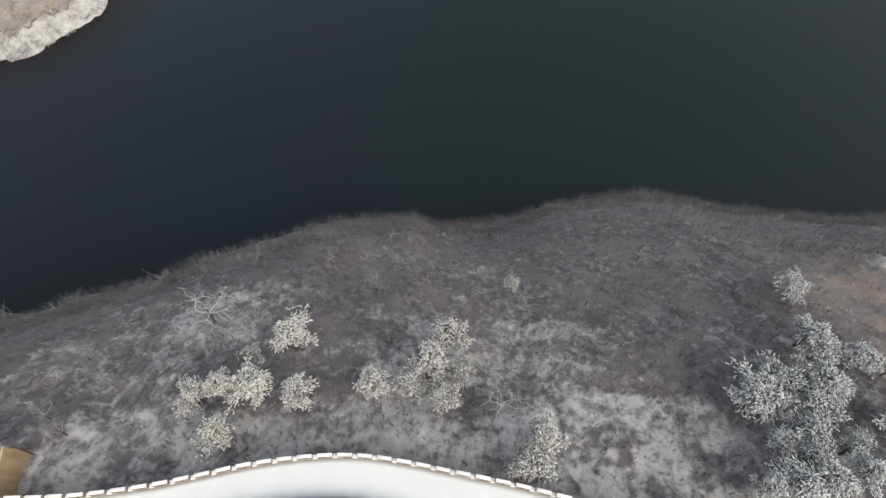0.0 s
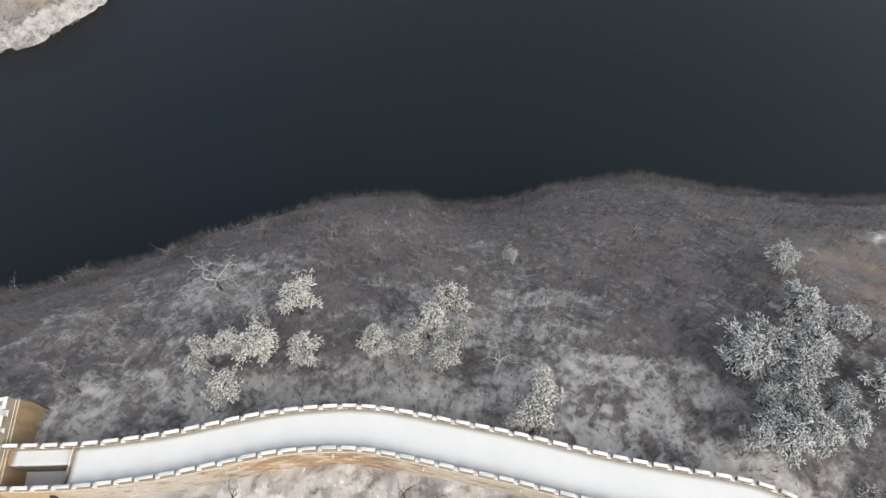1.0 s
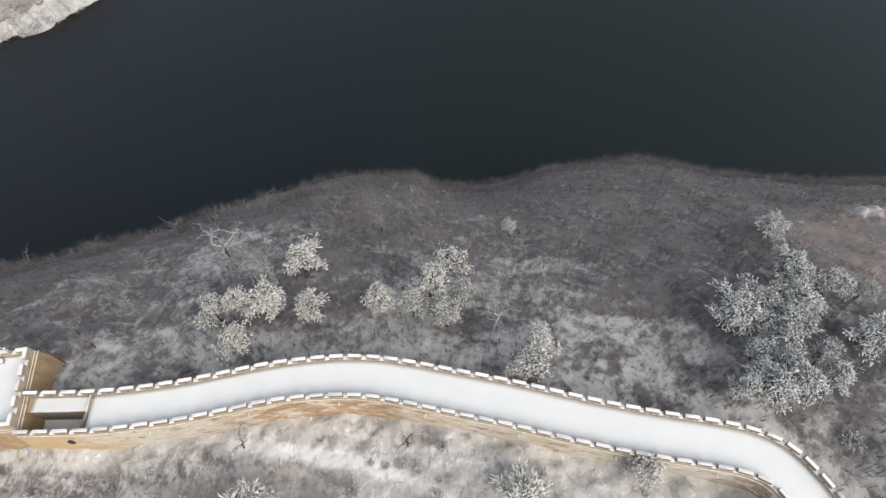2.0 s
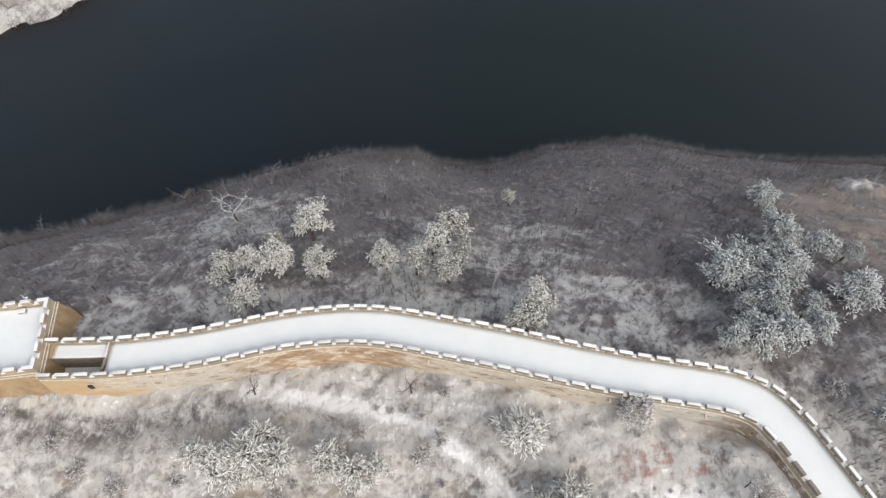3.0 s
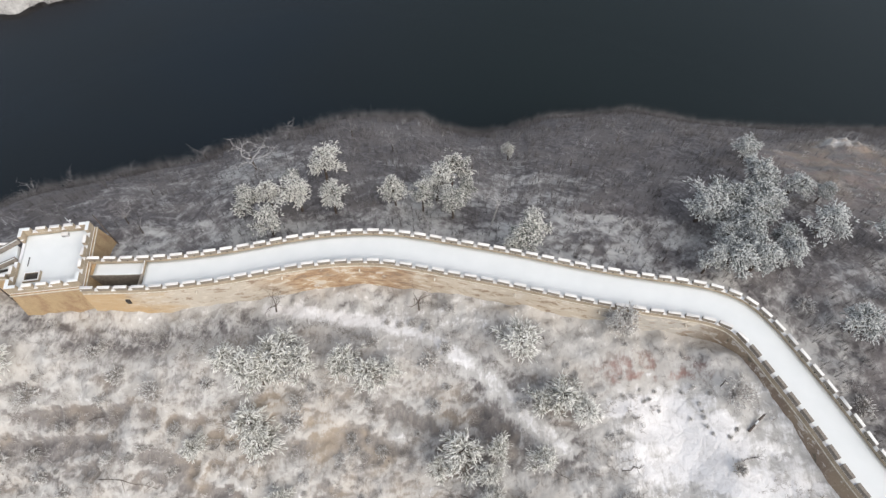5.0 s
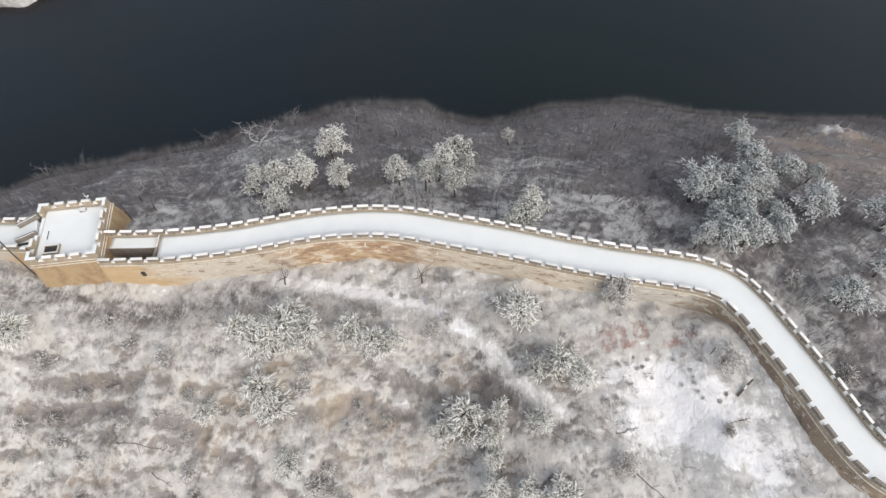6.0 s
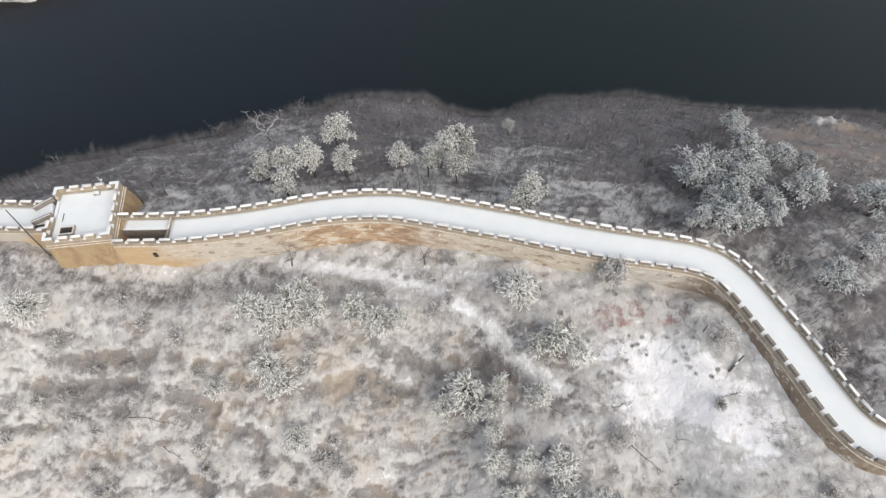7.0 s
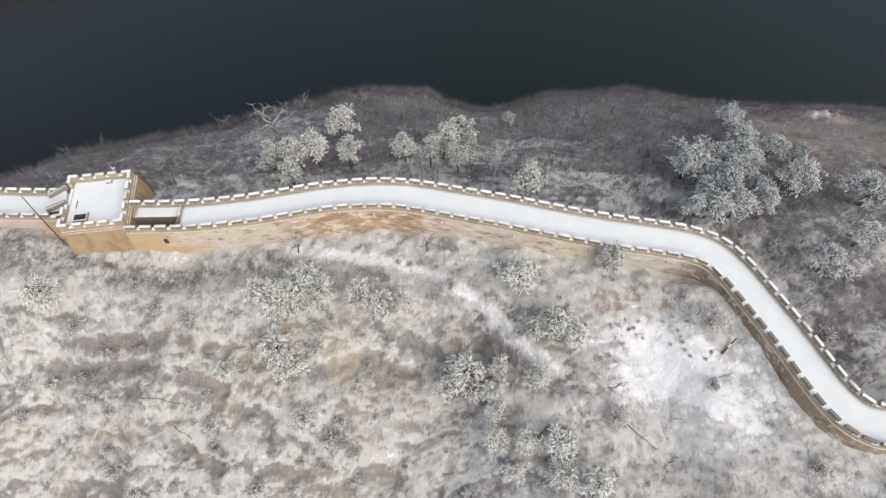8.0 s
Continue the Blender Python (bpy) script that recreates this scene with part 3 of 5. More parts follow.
def russet(x, y):
    """Fallen reddish leaves: a patch inside the bend, and brown grass on the eastern spur."""
    n = value_noise(x / 1.6, y / 1.2, 22) + 0.7 * value_noise(x / 0.7, y / 0.6, 23)
    return np.clip(smooth(1.15, 0.4, np.hypot((x - 24.3) / 8, (y + 5.2) / 2.9)) * smooth(-1.0, 0.5, n) + 0.3 * smooth(19, 6, np.hypot((x - 74) / 1.2, y - 36)) * smooth(-0.7, 0.7, n), 0, 1)


def spread(low, high, step, far, count):
    """Grid lines: even between low and high, widening out to far on both sides."""
    k = np.linspace(0, 1, count + 1)[1:] ** 2.2
    return np.concatenate([(low - far * k)[::-1], np.arange(low, high, step), high + far * k])


def grid_mesh(name, xs, ys, zs):
    nx, ny = len(xs), len(ys)
    X, Y = np.meshgrid(xs, ys)
    i = np.arange(nx * ny).reshape(ny, nx)
    quads = np.stack([i[:-1, :-1], i[:-1, 1:], i[1:, 1:], i[1:, :-1]], -1).reshape(-1, 4)
    return mesh_from(name, np.stack([X, Y, zs], -1).reshape(-1, 3), quads, True), X, Y


def build_ground():
    xs, ys = spread(-95, 118, 0.40, 1400, 24), spread(-48, 93, 0.36, 1400, 24)
    X, Y = np.meshgrid(xs, ys)
    me, X, Y = grid_mesh("ground", xs, ys, height(X, Y))
    for name, values in (("cover", snow_cover(X, Y)), ("tint", warm_tint(X, Y)), ("russet", russet(X, Y)), ("grass", smooth(0, -3, off_wall(X, Y)))):
        me.attributes.new(name, "FLOAT", "POINT").data.foreach_set("value", values.ravel().astype(np.float32))
    me.materials.append(GROUND)
    tagged(new("ground", me), "snow-patched wooded ridge sloping down to the reservoir", "hillside", kind="structure")


def build_water():
    xs = np.linspace(-2500, 2500, 41)
    me, _, _ = grid_mesh("water", xs, xs, np.full((41, 41), WATER))
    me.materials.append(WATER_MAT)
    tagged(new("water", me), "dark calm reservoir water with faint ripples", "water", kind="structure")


BANK = (-151.2, 178.4, 45.5)


def bank_inland(x, y):
    """Metres inland from the shore of the round headland, which widens to the north-west."""
    k = np.clip((-(x - BANK[0]) + (y - BANK[1])) / 2, 0, 120)
    return BANK[2] + 0.3 * k - np.hypot(x - BANK[0] + k, y - BANK[1] - k)


def bank_height(x, y):
    inland = bank_inland(x, y) - 1.6 * value_noise(x / 7, y / 7, 31) - 1.3 * value_noise(x / 2.6, y / 2.6, 32)
    return WATER + np.minimum(1.1 * inland, 2.2 + 0.42 * inland) + 0.5 * value_noise(x / 4, y / 4, 33) * smooth(0, 6, inland)


def build_far_bank():
    xs, ys = np.linspace(-330, -95, 210), np.linspace(120, 340, 210)
    X, Y = np.meshgrid(xs, ys)
    me, X, Y = grid_mesh("far_bank", xs, ys, np.maximum(bank_height(X, Y), WATER - 6))
    inland = bank_inland(X, Y)
    cover = 0.3 * smooth(6, 4, inland + 1.5 * value_noise(X / 5, Y / 5, 35)) + 0.18 + 0.30 * value_noise(X / 3, Y / 3, 34) + 0.2 * smooth(0.6, 2.2, inland) * smooth(6.2, 5.0, inland + 1.2 * value_noise(X / 5, Y / 5, 35)) - 0.18 * smooth(5, 7, inland) - 0.05
    tint = smooth(4, 6, inland)
    for name, values in (("cover", np.clip(cover, 0, 1)), ("tint", tint)):
        me.attributes.new(name, "FLOAT", "POINT").data.foreach_set("value", values.ravel().astype(np.float32))
    me.materials.append(GROUND)
    tagged(new("far_bank", me), "snowy headland across the water with brown earth above", "far bank", kind="structure")


build_ground()
build_water()
build_far_bank()

# ---- the fortified wall ----


def sweep(course, profile, s0, s1, step=0.7):
    """A closed profile of (left, up) points carried along the course."""
    bm = bmesh.new()
    n = max(1, int(round((s1 - s0) / step)))
    rings = []
    for k in range(n + 1):
        s = s0 + (s1 - s0) * k / n
        rings.append([bm.verts.new((*course.at(s, d)[:2], z)) for d, z in profile])
    m = len(profile)
    for r, q in zip(rings, rings[1:]):
        for k in range(m):
            bm.faces.new((r[k], r[(k + 1) % m], q[(k + 1) % m], q[k]))
    bm.faces.new(rings[0])
    bm.faces.new(rings[-1])
    return bm


def snow_sheet(course, d0, d1, s0, s1, top=0.0, across=9):
    """Trodden-over, wind-smoothed snow on the walkway."""
    bm = bmesh.new()
    n = int((s1 - s0) / 0.5)
    rows = []
    for k in range(n + 1):
        s = s0 + (s1 - s0) * k / n
        row = []
        for j in range(across):
            d = d0 + (d1 - d0) * j / (across - 1)
            x, y, _ = course.at(s, d)
            lift = 0.03 * float(value_noise(x / 1.3, y / 1.3, 41)) + 0.02 * float(value_noise(x / 0.5, y / 0.5, 42)) + 0.03 * (2 * j / (across - 1) - 1) ** 6
            row.append(bm.verts.new((x, y, top + lift)))
        rows.append(row)
    for r, q in zip(rows, rows[1:]):
        for j in range(across - 1):
            bm.faces.new((r[j], r[j + 1], q[j + 1], q[j])).smooth = True
    edge = [e for e in bm.edges if e.is_boundary]
    low = bmesh.ops.extrude_edge_only(bm, edges=edge)["geom"]
    for v in low:
        if isinstance(v, bmesh.types.BMVert):
            v.co.z = top - 0.12
    return bm


HALF, THICK, SILL, TOP = 2.26, 0.38, 0.74, 1.36
PITCH, MERLON = 2.073, 1.54


SHIFTS = {1: -0.32, -1: 0.0}  # where the first merlon stands on each parapet


def merlon_mesh(material):
    return mesh_of("merlon", block(bmesh.new(), (MERLON, THICK, TOP - SILL), (0, 0, (TOP - SILL) / 2), bevel=0.03), material)


def cap_mesh(name, long, wide, thick, seed):
    """A lump of snow with rounded, uneven edges."""
    bm = block(bmesh.new(), (long, wide, thick), (0, 0, thick / 2), bevel=min(0.3 * thick, 0.05))
    rnd = random.Random(seed)
    for v in bm.verts:
        v.co += Vector((rnd.uniform(-0.02, 0.02), rnd.uniform(-0.02, 0.02), rnd.uniform(-0.015, 0.015)))
    for f in bm.faces:
        f.smooth = True
    return mesh_of(name, bm, CAP_SNOW)


MERLON_MESH, THAWED_MERLON = merlon_mesh(MERLON_STONE), merlon_mesh(BARE_STONE)
CAPS = [cap_mesh("snow_cap", MERLON - 0.02, THICK - 0.06, 0.08, k) for k in range(4)]
DABS = [cap_mesh("snow_in_gap", PITCH - MERLON - 0.06, THICK + 0.06, 0.15, 20 + k) for k in range(4)]
# a thin solid block; the hole's shade is its dark colour
LOOP = mesh_of("loophole", block(bmesh.new(), (0.17, 0.05, 0.2), (0, 0, 0), bevel=0.01), DARK)
SPOUT = mesh_of("drain_spout", block(block(bmesh.new(), (0.2, 0.45, 0.14), (0, -0.22, 0), bevel=0.03), (0.17, 0.4, 0.06), (0, -0.22, 0.1), bevel=0.02), PALE_STONE)


def battlements(thing, course, side, s0, s1, shift=0.0):
    """Merlons, their snow and the snow in the gaps on one parapet."""
    k, s = 0, s0 + PITCH / 2 + shift
    while s < s1 - MERLON / 2:
        x, y, turn = course.at(s, side * HALF)
        turn += 0 if side > 0 else 180
        snowy = side > 0 or course is WEST or x < 34.2 or x > 46.5  # thawed on the sunny side beyond the bend
        m = part("merlon", MERLON_MESH if snowy else THAWED_MERLON, None, thing)
        m.matrix_basis = pose(x, y, SILL, 0, 0, turn)
        if snowy:
            cap = part("snow_cap", CAPS[k % 4], None, m, "thick cap of snow")
            cap.matrix_basis = pose(0, 0, TOP - SILL - 0.005)
        hole = part("loophole", LOOP, None, m, "dark square loophole")
        hole.matrix_basis = pose(0, -THICK / 2, 0.05)
        nx, ny, _ = course.at(s + PITCH / 2, side * HALF)
        bend = np.hypot(nx - x, ny - y) * 2 / PITCH
        s += PITCH / max(0.6, min(1.6, bend))
        if s < s1 - MERLON / 2:
            gx, gy, gt = course.at(s - PITCH / 2, side * HALF - 0.03)
            dab = part("snow_in_gap", DABS[k % 4], None, thing, "snow lying in the gap")
            dab.matrix_basis = pose(gx, gy, SILL - 0.005, 0, 0, gt)
        k += 1


def build_wall(course, s0, s1, label, pit=None):
    """A length of the wall: core, parapets, ledge, walkway snow, merlons."""
    thing = tagged(new("fortified_wall"), label, "wall")
    core0 = pit if pit else s0
    turn_off = course.where_x(33.6) if pit else s1  # the plaster has fallen off beyond the bend
    core = [(-2.45, -0.12), (2.45, -0.12), (2.62, -2.0), (3.1, -7.5), (-3.3, -7.5), (-2.75, -2.4), (-2.5, -0.3)]
    part("core", sweep(course, core, core0, turn_off), FACE, thing, "sandy weathered outer face")
    if turn_off < s1:
        part("core", sweep(course, core, turn_off, s1), BARE_FACE, thing, "bare brown outer face with pale patches")
    for side in (1, -1):
        a, b = side * (HALF - THICK / 2), side * (HALF + THICK / 2)
        part("parapet", sweep(course, [(a, -0.10), (b, -0.10), (b, SILL), (a, SILL)], s0, s1), STONE, thing, "beige brick parapet")
        c, e = side * (HALF + THICK / 2), side * (HALF + THICK / 2 + 0.055)
        part("ledge", sweep(course, [(c, -0.24), (e, -0.20), (e, -0.08), (c, -0.06)], s0, s1), STONE, thing)
        part("ledge_top", sweep(course, [(c, -0.055), (e + side * 0.02, -0.075), (e + side * 0.015, -0.02), (c, 0.01)], s0, s1), PALE_STONE, thing, "thin line of frosted mortar")
        battlements(thing, course, side, s0, s1, SHIFTS[side] if pit else 0.0)
    part("walkway_snow", snow_sheet(course, -(HALF - THICK / 2) + 0.01, HALF - THICK / 2 - 0.01, core0, s1, 0.22), SNOW, thing, "smooth untouched snow")
    k = s0 + 13.5
    while k < min(s1 - 4, turn_off):
        x, y, turn = course.at(k, -2.6)
        part("drain_spout", SPOUT, None, thing).matrix_basis = pose(x, y, -0.62, 0, 0, turn)
        k += 10.4
    return thing


PIT_END = EAST.where_x(-38.75)
east_wall = build_wall(EAST, 0.35, EAST.length, "crenellated brick wall winding along the ridge, walkway under snow", PIT_END)
west_wall = build_wall(WEST, 0.0, WEST.length - 1.2, "crenellated brick wall running on beyond the watchtower")


def build_gate_pit():
    """The sunken stair beside the tower: a snowy landing to the north, the stairwell to the south."""
    s0, s1 = 0.2, PIT_END
    part("core", sweep(EAST, [(0.32, -0.05), (2.45, -0.05), (3.1, -7.5), (0.32, -7.5)], s0, s1), FACE, east_wall)
    part("core", sweep(EAST, [(-2.0, -0.05), (-2.5, -0.3), (-2.75, -2.4), (-3.3, -7.5), (-2.0, -7.5)], s0, s1), FACE, east_wall)
    part("landing_snow", snow_sheet(EAST, 0.30, 2.03, s0 + 0.75, s1 - 0.3, 0.12), SNOW, east_wall, "smooth snow on the landing")
    part("stairwell_floor", sweep(EAST, [(-2.0, -3.3), (0.32, -3.3), (0.32, -3.0), (-2.0, -3.0)], s0, s1), GREY_STONE, east_wall)
    # darker stone than the wall's: stairwell shade put into its colour
    part("stairwell_wall", sweep(EAST, [(0.24, -3.0), (0.315, -3.0), (0.315, 0.06), (0.24, 0.06)], s0, s1), BARE_STONE, east_wall, "stone stairwell wall darkened for its shade")
    for k in range(6):
        bm = block(bmesh.new(), (0.3, 2.2, 0.26), (0, 0, 0), bevel=0.02)
        x, y, turn = EAST.at(s1 - 0.4 - 0.3 * k, -0.83)
        part("step", bm, GREY_STONE, east_wall).matrix_basis = pose(x, y, -1.5 - 0.26 * k, 0, 0, turn)
    x, y, turn = EAST.at(s1 - 0.1, 1.05)
    low = part("end_parapet", block(bmesh.new(), (0.16, 1.9, 0.75), (0, 0, 0.3), bevel=0.03), STONE, east_wall, "thin stone parapet across the walkway")
    low.matrix_basis = pose(x, y, 0, 0, 0, turn)
    part("snow_cap", cap_mesh("snow_cap", 0.12, 1.2, 0.05, 77), None, low).matrix_basis = pose(0, 0.2, 0.67)
    x, y, turn = EAST.at(s1 - 0.3, -0.95)
    bm = block(bmesh.new(), (0.2, 2.1, 0.55), (0, 0, 0.1), bevel=0.03)
    for v in bm.verts:
        v.co.z += 0.12 * v.co.y
    part("stair_cheek", bm, BARE_STONE, east_wall, "dark sloping side wall of the stair").matrix_basis = pose(x, y, 0.1, 0, 0, turn - 10)


build_gate_pit()
x, y, turn = EAST.at(EAST.where_x(-41.0), -2.72)
# solid block, coloured dark like the shade in a drain
part("drain_mouth", block(bmesh.new(), (0.5, 0.3, 0.9), (0, 0, 0), bevel=0.05), DARK, east_wall, "dark drain opening").matrix_basis = pose(x, y, -1.9, 0, 0, turn + 6)

# ---- the watchtower ----


def build_tower():
    side, floor, sill, top, ledge = 8.7, 0.8, 1.42, 2.1, 0.3
    h = side / 2
    tower = tagged(new("watchtower"), "square golden brick watchtower with a snow-covered crenellated roof", "watchtower")
    tower.matrix_basis = pose(-50.45, 8.1, 0, 0, 0, 7.3)
    bm = bmesh.new()
    rings = []
    for z, r in ((-8.5, h + 1.0), (-5.0, h + 0.68), (0.2, h + 0.12), (floor - 0.05, h + 0.06)):
        rings.append([bm.verts.new((x * r, y * r, z)) for x, y in ((1, 1), (-1, 1), (-1, -1), (1, -1))])
    for r, q in zip(rings, rings[1:]):
        for k in range(4):
            bm.faces.new((r[k], r[(k + 1) % 4], q[(k + 1) % 4], q[k]))
    bm.faces.new(rings[0])
    bm.faces.new(rings[-1])
    bmesh.ops.bevel(bm, geom=[e for e in bm.edges if abs(e.verts[0].co.z - e.verts[1].co.z) > 0.3], offset=0.06, segments=1, affect="EDGES")
    part("body", bm, TOWER_STONE, tower, "golden battered brick walls")
    bm = bmesh.new()
    n, rows = 34, []
    w = h - 0.44
    for i in range(n + 1):
        rows.append([])
        for j in range(n + 1):
            x, y = -w + 2 * w * i / n, -w + 2 * w * j / n
            lift = 0.03 * float(value_noise(x / 1.1, y / 1.1, 43)) + 0.02 * float(value_noise(x / 0.4, y / 0.4, 44)) + 0.12 * max(abs(x), abs(y)) ** 8 / w**8
            rows[-1].append(bm.verts.new((x, y, floor + lift)))
    for r, q in zip(rows, rows[1:]):
        for j in range(n):
            bm.faces.new((r[j], q[j], q[j + 1], r[j + 1])).smooth = True
    low = bmesh.ops.extrude_edge_only(bm, edges=[e for e in bm.edges if e.is_boundary])["geom"]
    for v in low:
        if isinstance(v, bmesh.types.BMVert):
            v.co.z = floor - 0.1
    part("roof_snow", bm, SNOW, tower, "smooth snow on the roof floor")
    for turn in (0, 90, 180, 270):
        m = pose(0, 0, 0, 0, 0, turn)
        gate = turn == 90  # the side towards the western wall has an opening
        for a, b in (((-h, -0.2), (2.5, h)) if gate else ((-h, h),)):
            a, b = a + 0.42, b
            part("parapet", block(bmesh.new(), (b - a, 0.42, sill - floor + 0.1), ((a + b) / 2, h - 0.21, (sill + floor - 0.1) / 2), bevel=0.02), STONE, tower).matrix_basis = m
        part("ledge", block(bmesh.new(), (side + 0.36, 0.16, 0.16), (0, h + 0.13, ledge), bevel=0.02), STONE, tower).matrix_basis = m
        part("ledge_top", block(bmesh.new(), (side + 0.37, 0.16, 0.06), (0, h + 0.135, ledge + 0.11), bevel=0.02), PALE_STONE, tower, "thin line of frosted mortar").matrix_basis = m
        bm = bmesh.new()
        block(bm, (1.3, 0.42, top - sill), (-h + 0.65, h - 0.21, (top + sill) / 2))
        block(bm, (0.42, 0.88, top - sill), (-h + 0.21, h - 0.86, (top + sill) / 2))
        corner = part("corner_merlon", bm, STONE, tower)
        corner.matrix_basis = m
        bm = bmesh.new()
        block(bm, (1.28, 0.37, 0.08), (-h + 0.65, h - 0.21, top + 0.035), bevel=0.025)
        block(bm, (0.37, 0.86, 0.076), (-h + 0.21, h - 0.86, top + 0.035), bevel=0.025)
        part("snow_cap", bm, SNOW, corner)
        for k, x in enumerate((-1.72, 0.0, 1.72)):
            if gate and k > 0:
                continue
            mer = part("merlon", block(bmesh.new(), (1.2, 0.42, top - sill), (0, 0, (top - sill) / 2), bevel=0.03), STONE, tower)
            mer.matrix_basis = m @ pose(x, h - 0.21, sill)
            part("snow_cap", cap_mesh("snow_cap", 1.18, 0.37, 0.08, 50 + k), None, mer).matrix_basis = pose(0, 0, top - sill - 0.005)
        for k, x in enumerate((-2.62, -0.86, 0.86, 2.62)):
            if gate and k > 0:
                continue
            part("snow_in_gap", DABS[k], None, tower).matrix_basis = m @ pose(x, h - 0.21, sill - 0.005)
    # stair hatch: a low kerb round a near-black block for the shaded opening
    hatch = part("hatch_kerb", block(bmesh.new(), (0.16, 1.4, 0.5), (0.95, 0, 0.25), bevel=0.02), STONE, tower, "low kerb round the roof hatch")
    hatch.matrix_basis = pose(-2.05, -2.35, floor - 0.05)
    for size, at in (((1.9, 0.12, 0.3), (0, 0.62, 0.15)), ((1.9, 0.16, 0.5), (0, -0.62, 0.25)), ((0.12, 1.4, 0.3), (-0.95, 0, 0.15))):
        part("kerb", block(bmesh.new(), size, at, bevel=0.02), STONE, hatch)
    part("opening", block(bmesh.new(), (1.75, 1.1, 0.2), (0, 0, 0.02)), DARK, hatch, "dark stair opening")
    part("snow_cap", cap_mesh("snow_cap", 1.8, 0.12, 0.05, 91), None, hatch).matrix_basis = pose(0, -0.62, 0.49)
    part("snow_cap", cap_mesh("snow_cap", 0.12, 1.3, 0.05, 92), None, hatch).matrix_basis = pose(0.95, 0, 0.49)
    return tower


build_tower()


def build_roof_box():
    box = tagged(new("roof_box"), "small snow-topped box beside the parapet on the tower roof", "utility box")
    box.matrix_basis = pose(-49.9, 11.6, 0.8, 0, 0, 7.3)
    part("body", block(bmesh.new(), (0.8, 0.5, 0.45), (0, 0, 0.225), bevel=0.03), ROCK, box)
    part("snow_cap", cap_mesh("snow_cap", 0.84, 0.54, 0.12, 93), None, box).matrix_basis = pose(0, 0, 0.44)


def build_roof_pipe():
    pipe = tagged(new("roof_pipe"), "short thin grey pipe lying on the tower roof snow", "pipe")
    pipe.matrix_basis = pose(-53.4, 7.65, 0.84, 0, 0, 97)
    part("tube", tube(bmesh.new(), [(-0.6, 0, 0.04), (0, 0, 0.05), (0.6, 0, 0.06)], [0.05, 0.05, 0.05], 8), IRON, pipe)
    part("flange", tube(bmesh.new(), [(0.56, 0, 0.06), (0.64, 0, 0.06)], [0.08, 0.08], 8), IRON, pipe)


def build_mast():
    mast = tagged(new("lightning_rod"), "thin metal lightning rod with a cross arm on the tower parapet", "lightning rod")
    mast.matrix_basis = pose(-48.75, 12.45, 1.5)
    part("rod", tube(bmesh.new(), [(0, 0, -0.7), (0, 0, 0.9), (0, 0, 2.3)], [0.08, 0.07, 0.04], 8), GALVANISED, mast)
    part("arm", tube(bmesh.new(), [(-0.3, 0, 1.5), (0.3, 0, 1.5)], [0.04, 0.04], 6), GALVANISED, mast)
    part("sensor", block(bmesh.new(), (0.16, 0.16, 0.24), (0.3, 0, 1.62), bevel=0.03), SNOW, mast)


def build_ramp():
    """The snowy stair from the western walkway up to the tower roof, between two sloping parapets."""
    ramp = tagged(new("stone_stair"), "short snow-covered stone stair rising to the tower roof", "stair")
    ramp.matrix_basis = pose(-55.6, 8.75, 0.16, 0, 0, 14)
    for k in range(5):
        part("step", block(bmesh.new(), (0.42, 2.3, 0.17 * (k + 1) + 0.1), (-1.5 + 0.42 * k, 0, 0.085 * (k + 1) - 0.02), bevel=0.02), SNOW, ramp, "snow-covered step")
    # not hollow: a low block painted as dark as a shaded stair
    well = part("side_stairwell", block(bmesh.new(), (2.5, 0.95, 0.16), (-1.0, -2.05, 0.08), bevel=0.02), DARK, ramp, "dark block coloured for the shade in a side stair")
    part("kerb", block(bmesh.new(), (1.5, 0.3, 0.3), (-0.9, -2.3, 0.25), bevel=0.06), SNOW, well, "lump of snow")
    part("kerb", block(bmesh.new(), (0.14, 0.8, 0.4), (-0.1, -2.1, 0.22), bevel=0.03), STONE, well)
    for y, turn in ((1.3, 8), (-1.3, 2)):
        bm = block(bmesh.new(), (3.0, 0.34, 0.8), (0, 0, 0.4), bevel=0.02)
        for v in bm.verts:
            v.co.z += 0.28 * (v.co.x + 1.5)
        p = part("sloping_parapet", bm, BARE_STONE, ramp)
        p.matrix_basis = pose(-0.75, y, 0.1, 0, 0, turn)
        bm = block(bmesh.new(), (2.9, 0.1, 0.05), (0, -0.1, 0.815), bevel=0.015)
        for v in bm.verts:
            v.co.z += 0.28 * (v.co.x + 1.5)
        part("snow_cap", bm, SNOW, p)


def build_pole(x, y, top, label):
    """A round timber pole, set in the ground, with a little lean."""
    pole = tagged(new("utility_pole"), label, "pole", "poles by the tower")
    pole.matrix_basis = pose(x, y, float(height(x, y)))
    px, py, pz = top
    part("shaft", tube(bmesh.new(), [(0, 0, -0.8), (px * 0.45, py * 0.4, pz * 0.48), top], [0.10, 0.085, 0.06], 8), WOOD, pole)
    part("pole_cap", tube(bmesh.new(), [top, (px, py, pz + 0.12)], [0.075, 0.05], 8), IRON, pole, "dark metal cap")


build_roof_box()
build_roof_pipe()
build_mast()
build_ramp()
build_pole(-57.0, 4.45, (-0.1, 1.0, 10.2), "tall dark timber pole leaning beside the tower")
build_pole(-45.9, 13.2, (-0.1, 0.2, 6.9), "thin dark timber pole behind the tower")

# ---- trees ----


